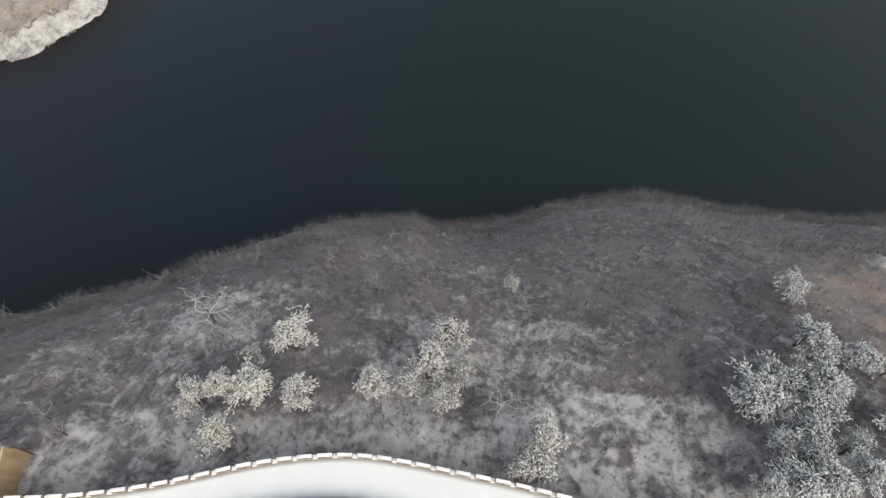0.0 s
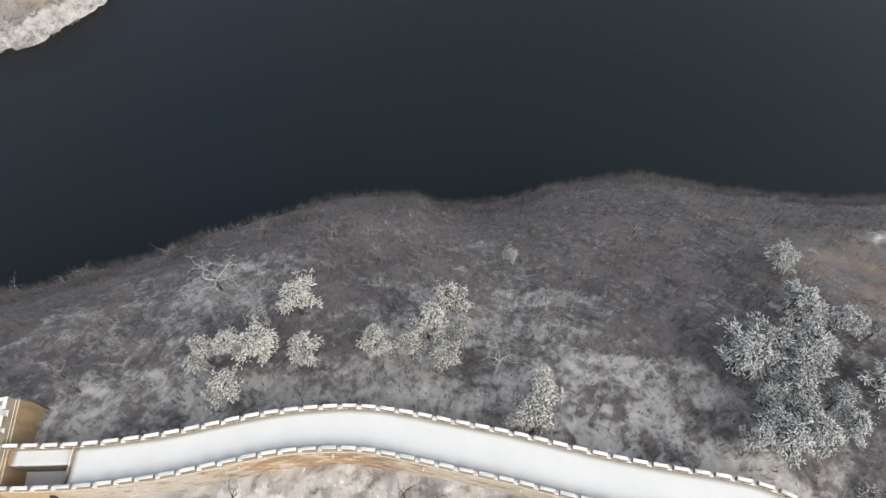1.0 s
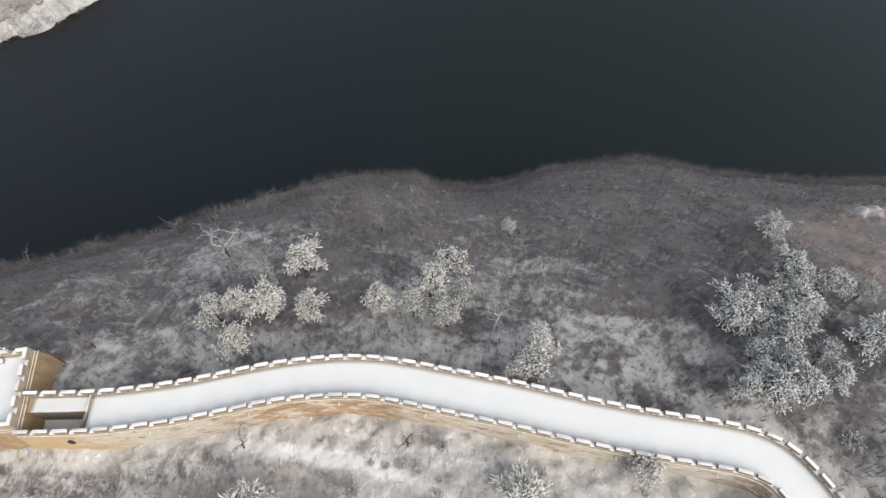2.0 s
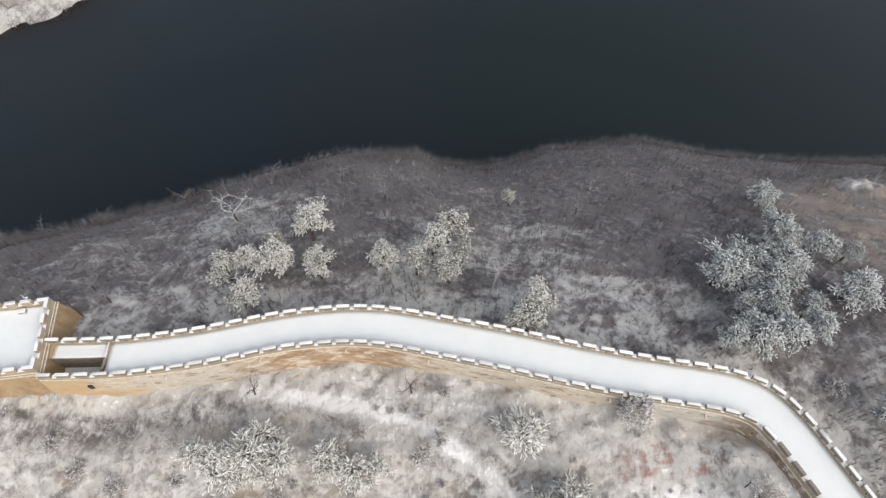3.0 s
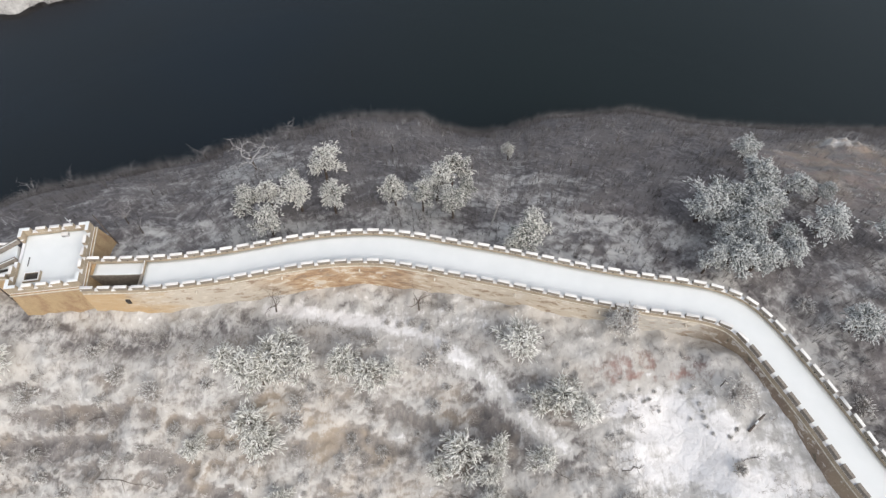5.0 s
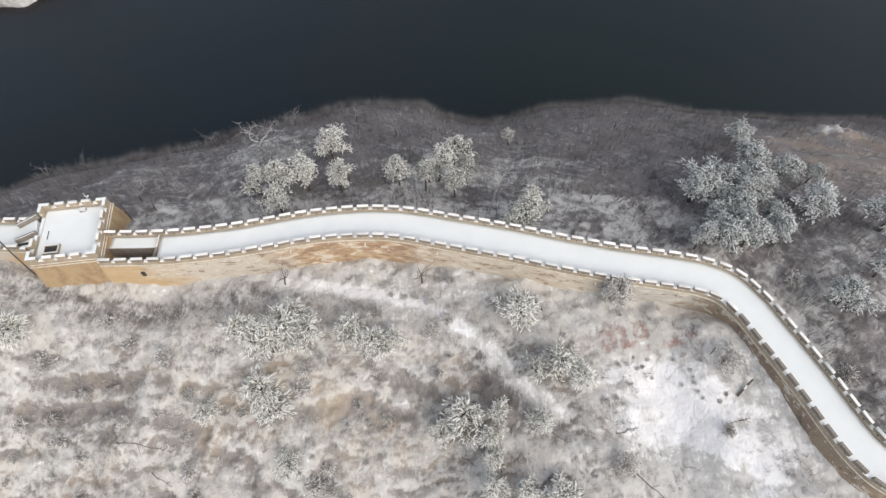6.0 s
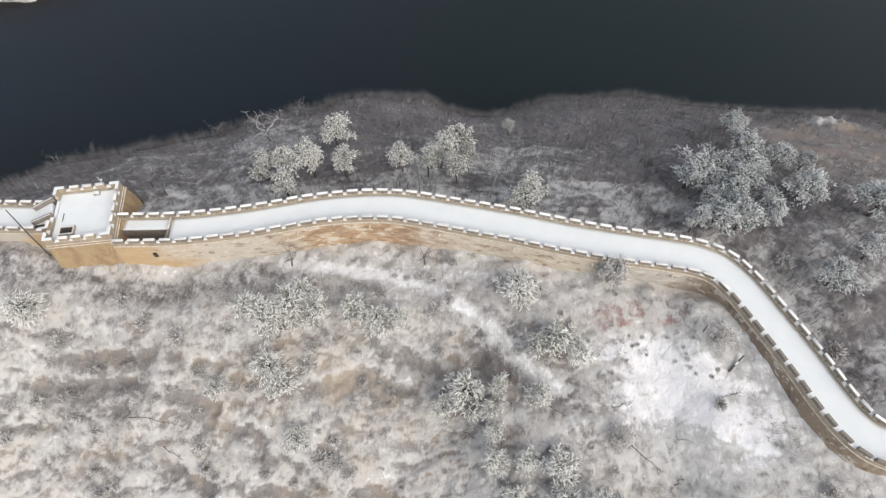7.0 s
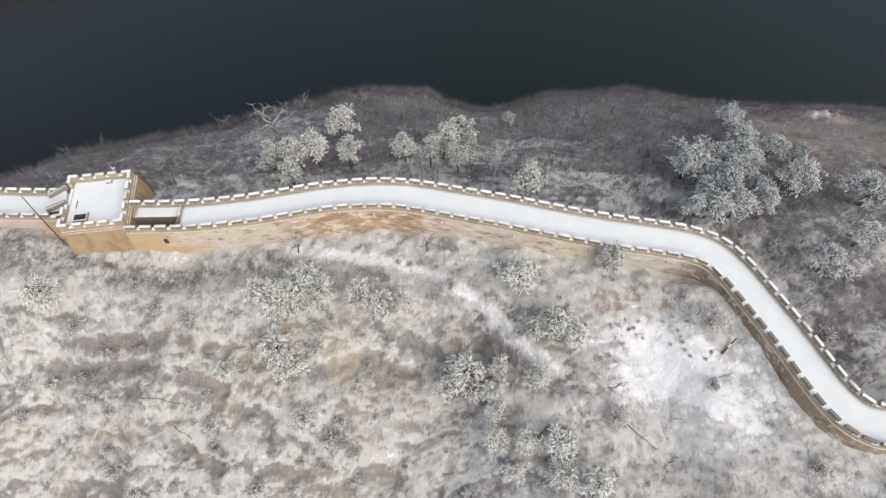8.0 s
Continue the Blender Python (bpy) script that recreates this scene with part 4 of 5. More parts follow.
def spindles(base, way, length, wide, rnd):
    """Many slim four-sided spindles: corners and triangles."""
    n = len(base)
    way = way / np.linalg.norm(way, axis=1, keepdims=True)
    side = np.cross(way, rnd.normal(size=(n, 3)))
    side /= np.linalg.norm(side, axis=1, keepdims=True)
    other = np.cross(way, side)
    mid = base + way * (length * 0.55)[:, None]
    w = wide[:, None]
    v = np.stack([base, mid + side * w, mid + other * w, mid - side * w, mid - other * w, base + way * length[:, None]], 1)
    t = np.array([(0, 2, 1), (0, 3, 2), (0, 4, 3), (0, 1, 4), (5, 1, 2), (5, 2, 3), (5, 3, 4), (5, 4, 1)])
    return v.reshape(-1, 3), (t[None] + 6 * np.arange(n)[:, None, None]).reshape(-1, 3)


def fingers(base, way, length, wide, droop, rnd):
    """Many slim four-sided fingers that bend downwards and end in a blunt tip."""
    n = len(base)
    way = way / np.linalg.norm(way, axis=1, keepdims=True)
    side = np.cross(way, rnd.normal(size=(n, 3)))
    side /= np.linalg.norm(side, axis=1, keepdims=True)
    other = np.cross(way, side)
    bent = way - np.array([0, 0, 1.0]) * droop[:, None] + 0.6 * side * rnd.normal(size=(n, 1))
    l, w = length[:, None], wide[:, None]
    mid = base + way * l * 0.5
    far = mid + bent * l * 0.38
    end = far + bent * l * 0.12
    v = np.stack([base, mid + side * w, mid + other * w, mid - side * w, mid - other * w,
                  far + side * w * 0.9, far + other * w * 0.9, far - side * w * 0.9, far - other * w * 0.9, end], 1)
    t = [(0, 2, 1), (0, 3, 2), (0, 4, 3), (0, 1, 4), (9, 5, 6), (9, 6, 7), (9, 7, 8), (9, 8, 5)]
    for k in range(4):
        a, b = 1 + k, 1 + (k + 1) % 4
        t += [(a, b, b + 4), (a, b + 4, a + 4)]
    return v.reshape(-1, 3), (np.array(t)[None] + 10 * np.arange(n)[:, None, None]).reshape(-1, 3)


def tipped(me, material, marks=(0.0, 0.55, 0.55, 0.55, 0.55, 1.0)):
    """Marks each spindle or finger from its root (0) to its tip (1)."""
    values = np.tile(np.array(marks, np.float32), len(me.vertices) // len(marks))
    me.attributes.new("tip", "FLOAT", "POINT").data.foreach_set("value", values)
    me.materials.append(material)
    return me


def spikes(base, tip, wide, rnd):
    """Many thin three-sided stems."""
    n = len(base)
    way = tip - base
    side = np.cross(way, rnd.normal(size=(n, 3)))
    side /= np.linalg.norm(side, axis=1, keepdims=True) + 1e-9
    other = np.cross(way, side)
    other /= np.linalg.norm(other, axis=1, keepdims=True) + 1e-9
    w = wide[:, None]
    v = np.stack([base + side * w, base + (-0.5 * side + 0.87 * other) * w, base + (-0.5 * side - 0.87 * other) * w, tip], 1)
    t = np.array([(0, 1, 3), (1, 2, 3), (2, 0, 3)])
    return v.reshape(-1, 3), (t[None] + 4 * np.arange(n)[:, None, None]).reshape(-1, 3)


def make_pine(seed, tall, radius, widest=0.55, limbs=24, tufts=5, long=1.0, slim=1.0, low=0.33):
    """A rimed pine: leaning trunk, uneven limbs, each set with tufts of blunt fingers that bend under their rime. Made at the origin."""
    rnd = np.random.default_rng(seed)
    thing = new("pine_tree")
    lean = rnd.normal(size=2) * 0.3
    stem = lambda h: np.array([lean[0] * h, lean[1] * h, tall * h])
    part("trunk", tube(bmesh.new(), [(0, 0, -0.6)] + [tuple(stem(h)) for h in (0.3, 0.6, 0.93)], [0.2, 0.16, 0.11, 0.03], 7), BARK, thing, "dark bare trunk")
    base, way, size = [], [], []
    lop = rnd.uniform(0, 6.28)
    for k in range(limbs):
        h = low + (0.97 - low) * ((k + 0.5) / limbs) ** 1.1
        a = 2.4 * k + rnd.normal() * 0.45
        reach = max(0.12, (1.02 - h) / (1.02 - widest)) ** 0.7 if h > widest else math.sqrt(max(0.03, 1 - ((h - widest) / 0.46) ** 2))
        reach = radius * 0.80 * reach * rnd.uniform(0.5, 1.15) * (1 + 0.25 * math.cos(a - lop))
        start = stem(h - 0.08)
        end = stem(h) + np.array([math.cos(a) * reach, math.sin(a) * reach, tall * 0.045 * rnd.uniform(-0.8, 1.2)])
        if k % 2 == 0:
            mid = (start + end) / 2 + np.array([0, 0, 0.1])
            part("limb", tube(bmesh.new(), [tuple(start), tuple(mid), tuple(end)], [0.07, 0.05, 0.02], 5), BARK, thing)
        out = (end - start) / (np.linalg.norm(end - start) + 1e-6)
        for j in range(max(2, int(round(tufts * (0.3 + reach / radius))))):
            u = 1.0 if j == 0 else rnd.uniform(0.3, 0.95)
            heart = start + (end - start) * u + rnd.normal(size=3) * radius * 0.09
            n = int(rnd.integers(5, 9))
            around = rnd.normal(size=(n, 3))
            base.append(heart + around * radius * 0.035)
            way.append(0.8 * out + 0.62 * around + np.array([0, 0, 0.42]))
            size.append(radius * long * rnd.uniform(0.22, 0.40, n))
    base, way, size = np.vstack(base), np.vstack(way), np.concatenate(size)
    m = len(base)
    v, t = fingers(base, way, size, rnd.uniform(0.050, 0.088, m) * (0.55 + 0.45 * long) * slim, rnd.uniform(0.1, 0.9, m), rnd)
    me = tipped(mesh_from("crown", v, t), NEEDLES, (0.0, 0.5, 0.5, 0.5, 0.5, 0.9, 0.9, 0.9, 0.9, 1.0))
    tagged(part("crown", me, None, thing, "rime-white sprays of needles with grey-green gaps"), kind="stuff")
    return thing


PINES = [make_pine(100 + k, 7.2, 2.5, (0.62, 0.70, 0.66, 0.72)[k % 4], 25 + 2 * (k % 4), 8, 0.66, 0.94, low=0.54) for k in range(6)]
LOOSE_PINES = [make_pine(200 + k, 6.4, 2.5, (0.42, 0.56, 0.62, 0.48)[k % 4], 16 + 2 * (k % 4), 7, 1.15, 0.78) for k in range(6)]


def plant(spots, label, group, kinds, needles, grow=1.0, lift=1.0):
    """Sets out pines: x, y, crown radius, height."""
    for k, (x, y, r, tall) in enumerate(spots):
        v = (5 * k + len(label)) % len(kinds)
        m = pose(x, y, float(height(x, y)), 0, 0, (137 * k) % 360)
        s = Matrix.Diagonal((r / 2.5 * grow, r / 2.5 * grow, tall * lift / 6.8, 1))
        ob = copy_thing(kinds[v], m)
        ob.matrix_basis = m @ s
        for p in ob.children:
            if p.name.startswith("crown"):
                p.material_slots[0].link = "OBJECT"
                p.material_slots[0].material = needles
        tagged(ob, label, "pine tree", group)


NORTH = [(-19.2, 27.4, 2.5, 7.2), (-21.8, 20.2, 2.2, 6.7), (-29.3, 19.9, 1.9, 6.5), (-26.3, 21.0, 1.8, 6.4), (-24.9, 15.0, 1.9, 6.5), (-16.7, 19.4, 1.9, 6.5), (-23.3, 25.2, 1.4, 4.8), (-8.0, 21.1, 1.7, 6.3), (0.4, 28.3, 2.3, 6.8), (-2.0, 23.4, 2.3, 6.8), (-4.0, 20.5, 1.7, 6.3), (0.4, 18.8, 1.7, 6.3), (2.4, 23.8, 1.6, 6.2), (9.3, 12.0, 2.1, 6.4), (11.8, 14.8, 1.8, 6.2), (8.2, 10.6, 1.3, 5.0), (11.2, 42.2, 1.25, 4.2)]
plant(NORTH, "rime-covered pine on the shaded slope below the wall", "pines north of the wall", PINES, NEEDLES, 1.28, 0.98)
GROVE = [(43.9, 18.2, 2.8, 5.6), (47.6, 21.3, 2.4, 5.6), (38.6, 14.6, 2.2, 5.2), (46.0, 13.6, 2.0, 5.2), (49.3, 27.0, 2.2, 5.5), (40.5, 13.0, 2.2, 5.4), (53.3, 39.7, 2.7, 5.3), (48.5, 29.3, 3.4, 6.7), (36.7, 19.8, 3.4, 6.8), (42.0, 22.5, 3.1, 6.5), (46.7, 21.8, 3.1, 6.5), (41.6, 15.5, 2.9, 6.3), (37.2, 9.9, 3.1, 6.5), (34.0, 9.0, 2.1, 5.6), (40.8, 9.5, 2.8, 6.2), (45.4, 11.2, 2.2, 5.8), (53.5, 26.3, 2.5, 5.2), (53.1, 17.0, 3.1, 6.5), (57.1, 24.3, 1.6, 4.5), (62.1, 12.7, 3.4, 6.2), (50.9, 0.3, 2.7, 5.7), (56.6, 3.9, 2.3, 5.4)]
plant(GROVE, "rime-covered pine in the dense grove outside the bend", "pines by the bend", PINES, GROVE_NEEDLES, 1.12, 0.9)
EAST_SLOPE = [(0.7, -14.1, 2.7, 5.5), (5.4, -14.4, 1.6, 4.5), (-1.6, -15.5, 1.6, 3.8), (4.3, -16.8, 1.4, 3.6), (4.5, -19.6, 1.5, 3.6), (4.6, -22.3, 1.8, 4.2), (8.1, -23.2, 1.5, 3.6), (7.2, -26.2, 1.6, 3), (12.0, -23.6, 2.3, 3.4), (12.5, -26.9, 1.9, 3), (10.4, -15.6, 1.7, 4.2), (12.7, -9.1, 2.4, 5.4), (15.6, -10.7, 1.8, 4.5), (10.0, -9.0, 1.7, 4.4), (16.4, -28.4, 2.0, 4.5)]
WEST_SLOPE = [(-21.7, -4.1, 2.7, 5.5), (-24.7, -4.7, 2.5, 5.2), (-27.2, -4.1, 1.9, 4.6), (-18.4, -4.1, 2.2, 5), (-23.3, -6.2, 2.2, 4.8), (-20.2, -2.0, 2.1, 5), (-24.2, -11.1, 2.5, 5), (-23.2, -13.1, 2.4, 4.6), (-13.1, -4.3, 2.1, 4.8), (-10.6, -5.8, 2.1, 4.8), (-7.3, -5.2, 1.4, 4), (-21.0, -19.0, 1.9, 3), (-31.1, -13.3, 1.6, 3), (8.3, -2.4, 2.8, 5), (-56.8, -4.3, 2.6, 5.0)]
plant(EAST_SLOPE + WEST_SLOPE, "frosted pine on the sunny snow-patched slope", "pines south of the wall", LOOSE_PINES, SUNNY_NEEDLES, 1.08)

for pine in PINES + LOOSE_PINES:
    for ob in (*pine.children_recursive, pine):
        bpy.data.objects.remove(ob)


def scatter(count, low, high, keep, seed):
    """Random places in a rectangle, kept with the chance that keep gives."""
    rnd = np.random.default_rng(seed)
    x, y = rnd.uniform(low[0], high[0], count), rnd.uniform(low[1], high[1], count)
    ok = rnd.uniform(size=count) < keep(x, y)
    return x[ok], y[ok], rnd


def branch(bm, p, d, length, r, depth, rnd, limbs, bend=0.22):
    """A crooked branch that forks; thinner with each fork."""
    pts, rad = [p], [r]
    for k in range(4):
        d = (d + Vector([rnd.gauss(0, bend) for _ in range(3)])).normalized()
        p = p + d * (length / 4)
        pts.append(p)
        rad.append(r * (1 - 0.17 * (k + 1)))
    tube(bm, pts, rad, 5 if depth > 1 else 3)
    if depth > 0:
        for k in range(limbs):
            out = Vector((rnd.gauss(0, 1), rnd.gauss(0, 1), rnd.uniform(-0.1, 0.6))).normalized()
            q = pts[rnd.choice((2, 3, 4))]
            branch(bm, q, (d * 0.55 + out).normalized(), length * rnd.uniform(0.5, 0.75), r * (0.45 if bend < 0.3 else 0.6), depth - 1, rnd, limbs, bend)


def make_bare_tree(seed, tall, wide, material, lean=(0, 0), limbs=6, stout=0.014, forks=2, bole=0.42, reach=0.42, rise=(0.4, 1.0), bend=0.22, girth=1.0):
    """A leafless tree: trunk and forking limbs, each a part."""
    rnd = random.Random(seed)
    thing = new("bare_tree")
    top = Vector((lean[0], lean[1], tall * bole))
    part("trunk", tube(bmesh.new(), [(0, 0, -0.5), tuple(top * 0.5), tuple(top)], [0.0275 * girth * tall, 0.0225 * girth * tall, 0.0175 * girth * tall], 7), BARK if girth >= 1 else material, thing, "dark bare trunk" if girth >= 1 else "slim grey trunk")
    for k in range(limbs):
        a = 6.2832 * k / limbs + rnd.uniform(-0.3, 0.3)
        d = Vector((math.cos(a) * wide / tall, math.sin(a) * wide / tall, rnd.uniform(*rise))).normalized()
        bm = bmesh.new()
        branch(bm, top * rnd.uniform(0.75, 1.0), d, tall * reach, stout * tall, forks, rnd, 3 if forks < 3 else 2, bend)
        part("limb", bm, material, thing)
    return thing


def set_tree(thing, x, y, label, group="", turn=0.0):
    thing.matrix_basis = pose(x, y, float(height(x, y)), 0, 0, turn)
    tagged(thing, label, "bare tree", group)


set_tree(make_bare_tree(8, 7.0, 9.0, PALE_BARK, (-0.6, 0.9), 5, 0.019, 2, 0.34, 0.50, (0.2, 0.8), 0.36), -32.4, 33.0, "spreading leafless tree with pale rimed limbs on the slope")
set_tree(make_bare_tree(6, 8.5, 4.0, PALE_BARK, (0.9, 0.8), 7, 0.009, 2, 0.62, 0.24, (0.5, 1.2), 0.22, 0.7), 5.8, 17.2, "slender leaning leafless tree behind the wall")
for k, (x, y, tall) in enumerate(((-47.8, 27.0, 3.0), (-70, 37.5, 4.0), (-77, 36, 4.5), (-48.2, 46.5, 4.5), (-62, 43, 4.0), (-18.3, 46.5, 5.0), (-31.4, 49.4, 4.5), (-46.4, 17.5, 4.0), (-43.5, 15.5, 3.5), (-10, 40, 4.5), (22, 38, 4.5), (34, 50, 5.0), (4, 36, 4), (60, 8, 4.5))):
    set_tree(make_bare_tree(20 + k, tall, tall * 0.8, GREY_BARK, (0.1, 0.2), 5), x, y, "small leafless rimed tree among the brush", "bare trees on the slope", 47 * k)
for k, (x, y, tall) in enumerate(((-23.0, 3.4, 4.2), (-4.2, 3.4, 4.4), (11.6, -1.0, 3.0), (20.6, -16.0, 3.2), (33.4, -15.4, 2.6), (31.5, -7.6, 3.0), (-17.5, -22.5, 2.4))):
    set_tree(make_bare_tree(50 + k, tall, tall * 0.6, BARK if k < 2 else PALE_BARK, (0.4, 0.2), 5), x, y, "thin leafless tree at the sunny foot of the wall" if k < 3 else "small leafless tree on the snowy sunny slope", "bare trees by the wall", 80 * k)


def make_shrub(seed, radius, tall):
    """A low rimed shrub: a fan of stems with white tufts."""
    rnd = np.random.default_rng(seed)
    thing = new("frosted_shrub")
    n = 70
    a, up = rnd.uniform(0, 6.2832, n), rnd.uniform(0.35, 1.0, n)
    way = np.stack([np.cos(a) * np.sqrt(1 - up * up * 0.8), np.sin(a) * np.sqrt(1 - up * up * 0.8), up], 1)
    tip = way * np.array([radius, radius, tall]) * rnd.uniform(0.65, 1.0, (n, 1))
    v, t = spikes(rnd.normal(size=(n, 3)) * 0.12, tip, rnd.uniform(0.015, 0.035, n), rnd)
    me = mesh_from("stem_fan", v, t)
    me.materials.append(TWIGS_SOUTH)
    tagged(part("stem_fan", me, None, thing, "thin grey-brown stems"), kind="stuff")
    m = int(190 * max(1.0, tall / 2.2) * (1 if tall < 5 else 2.2))
    pick = rnd.integers(0, n, m)
    base = tip[pick] * rnd.uniform(0.55, 1.0, (m, 1)) + rnd.normal(size=(m, 3)) * 0.12 * radius
    base[:, 2] = np.maximum(base[:, 2], 0.1)
    v, t = spindles(base, way[pick] + rnd.normal(size=(m, 3)) * 0.5, rnd.uniform(0.3, 0.75, m) * min(1.0, 0.25 + 0.6 * radius), rnd.uniform(0.04, 0.085, m) * min(1.0, 0.3 + 0.6 * radius), rnd)
    tagged(part("rime", tipped(mesh_from("rime", v, t), SHRUB_RIME), None, thing, "rime-white twig ends"), kind="stuff")
    return thing


SHRUB_SPOTS = [(20.7, 0.1, 1.9, 6.2), (33.0, -8.6, 2.2, 2.6), (48.9, -9.4, 1.3, 1.5), (46.3, 3.8, 1.3, 1.6), (-53.0, -7.3, 1.7, 1.8), (-45.1, -2.4, 1.0, 1.4), (-36.9, -7.1, 1.4, 1.8), (-41.9, -14.3, 0.8, 1), (-39.3, -14.4, 0.7, 0.9), (-33.8, -11.4, 0.9, 1.1), (-52.7, -13.6, 0.9, 1), (-51.1, -16.0, 1.0, 1.1), (-48.2, -22.2, 1.0, 1.1)]
SHRUB_SPOTS += [(-47.1, -25.1, 1.3, 1.3), (-34.0, -19.2, 0.8, 1), (-48.7, -10.7, 0.8, 0.9), (-58.9, -19.2, 1.0, 1.2), (19.8, -20.2, 1.7, 2.6), (-17.8, -21.2, 1.3, 1.6), (-25.0, -22.9, 0.8, 1), (-31.2, -2.3, 0.7, 1), (31.9, -16.6, 0.9, 0.8), (41.6, -26.7, 0.9, 1.5), (-0.3, 3.2, 0.8, 1.2), (-3.1, 0.6, 0.7, 0.8), (-12.3, -12.2, 0.7, 0.8), (-2.2, -8.7, 0.9, 1)]
for k, (x, y, r, tall) in enumerate(SHRUB_SPOTS):
    ob = make_shrub(300 + k, r, tall)
    ob.matrix_basis = pose(x, y, float(height(x, y)) - 0.05)
    tagged(ob, "grey bushy shrub with rimed twigs against the wall" if k == 0 else "low frosted shrub on the snow-patched slope", "shrub", "frosted shrubs")


SMALL = [make_shrub(400 + k, 0.75, 0.8) for k in range(12)]
spots = scatter(480, (-75, -38), (38, 3), lambda x, y: np.where(off_wall(x, y) < -5.5, 0.62, 0.0) * smooth(8, 12, np.hypot(x - 29, y + 12)) * (1 - 0.7 * smooth(17, 24, x)) * (0.35 + 0.65 * smooth(-0.3, 0.4, value_noise(x / 7, y / 6, 64))), 79)
for k, (x, y) in enumerate(zip(spots[0], spots[1])):
    size = 0.55 + 1.1 * ((k * 37) % 23 / 23) ** 2
    ob = copy_thing(SMALL[(5 * k) % 12], pose(0, 0, 0))
    ob.matrix_basis = pose(x, y, float(height(x, y)) - 0.05, 0, 0, (101 * k) % 360) @ Matrix.Diagonal((size, size, 0.75 * size, 1))
    tagged(ob, "small frosted twiggy shrub poking through thin snow", "shrub", "small shrubs on the slope")
for shrub in SMALL:
    for ob in (*shrub.children_recursive, shrub):
        bpy.data.objects.remove(ob)


def build_log():
    log = tagged(new("fallen_log"), "dark timber pole leaning on the snow beside the wall", "log")
    x, y = 33.8, -12.6
    log.matrix_basis = pose(x, y, float(height(x, y)))
    rise = float(height(36.0, -10.6)) - float(height(x, y))
    part("timber", tube(bmesh.new(), [(0, 0, 0.1), (1.0, 0.95, 0.28 + rise * 0.45), (1.9, 1.75, 0.6 + rise)], [0.14, 0.13, 0.10], 8), WOOD, log)
    part("pale_rail", tube(bmesh.new(), [(1.8, 1.7, 0.62 + rise), (2.6, 2.1, 0.85 + rise), (3.3, 2.4, 1.0 + rise)], [0.06, 0.055, 0.04], 6), PALE_BARK, log, "thin pale stripped rail")
    part("snow_patch", tube(bmesh.new(), [(0.75, 0.72, 0.36 + rise * 0.36), (1.15, 1.1, 0.44 + rise * 0.53)], [0.11, 0.10], 8), SNOW, log)


build_log()


def fallen_branch(x, y, long, turn, thick, seed):
    """A crooked dead branch with two side twigs, lying on the slope."""
    rnd = random.Random(seed)
    thing = tagged(new("fallen_branch"), "dark dead branch lying on the snowy slope", "branch", "fallen branches")
    thing.matrix_basis = pose(x, y, float(height(x, y)))
    pts = []
    for k in range(6):
        u = long * (k / 5 - 0.5)
        px = u * math.cos(radians(turn)) + rnd.uniform(-0.18, 0.18)
        py = u * math.sin(radians(turn)) + rnd.uniform(-0.18, 0.18)
        pts.append((px, py, float(height(x + px, y + py)) - float(height(x, y)) + thick * 0.8 + rnd.uniform(0.0, 0.12)))
    part("stem", tube(bmesh.new(), pts, [thick * (1 - 0.13 * k) for k in range(6)], 6), WOOD, thing)
    for k in (2, 4):
        ax, ay, az = pts[k]
        side = radians(turn + rnd.choice((-50, 50)))
        end = (ax + 0.22 * long * math.cos(side), ay + 0.22 * long * math.sin(side), az + 0.25)
        part("twig", tube(bmesh.new(), [pts[k], end], [thick * 0.5, thick * 0.25], 5), WOOD, thing)


for k, (x, y, long, turn, thick) in enumerate(((-43.5, -9.5, 4.6, 4, 0.07), (-39.6, -16.9, 7.0, -7, 0.08), (-37.5, -20.5, 3.2, -28, 0.07), (12.6, -17.0, 2.6, -40, 0.07), (22.8, -22.6, 4.6, -38, 0.08), (26.2, -25.0, 1.2, 30, 0.10),
                                               (-28.6, -12.6, 1.6, 70, 0.07), (-8.0, -14.2, 1.4, -50, 0.08), (1.8, -19.0, 2.0, -30, 0.09), (33.2, -15.6, 2.8, 25, 0.06), (20.4, -16.3, 2.4, 10, 0.08), (27.5, -20.5, 2.0, -15, 0.05))):
    fallen_branch(x, y, long, turn, 0.75 * thick, 900 + k)

# ---- brush ----


def brush(name, label, spots, stems, tall, spread_out, thick, material):
    """Leafless undergrowth: many thin stems in clumps."""
    x, y, rnd = spots
    n = len(x)
    z = height(x, y)
    size = rnd.uniform(0.55, 1.25, n) * tall
    foot = np.repeat(np.stack([x, y, z - 0.1], 1), stems, 0)
    s = np.repeat(size, stems)
    foot[:, :2] += rnd.normal(size=(n * stems, 2)) * 0.25 * spread_out
    a = rnd.uniform(0, 6.2832, n * stems)
    out = rnd.uniform(0.0, 1.0, n * stems) * spread_out
    tip = foot + np.stack([np.cos(a) * out * s, np.sin(a) * out * s, s * rnd.uniform(0.55, 1.0, n * stems)], 1)
    # side twigs from half way up
    k = rnd.uniform(0.35, 0.75, (n * stems, 1))
    root = foot * (1 - k) + tip * k
    b = a + rnd.normal(size=n * stems) * 1.2
    side = root + np.stack([np.cos(b), np.sin(b), rnd.uniform(0.5, 1.3, n * stems)], 1) * (s * 0.30)[:, None]
    w = thick * rnd.uniform(0.6, 1.3, n * stems)
    v1, t1 = spikes(foot, tip, w, rnd)
    v2, t2 = spikes(root, side, w * 0.6, rnd)
    me = mesh_from(name, np.vstack([v1, v2]), np.vstack([t1, t2 + len(v1)]))
    me.materials.append(material)
    tagged(new(name, me), label, "brush", kind="stuff")


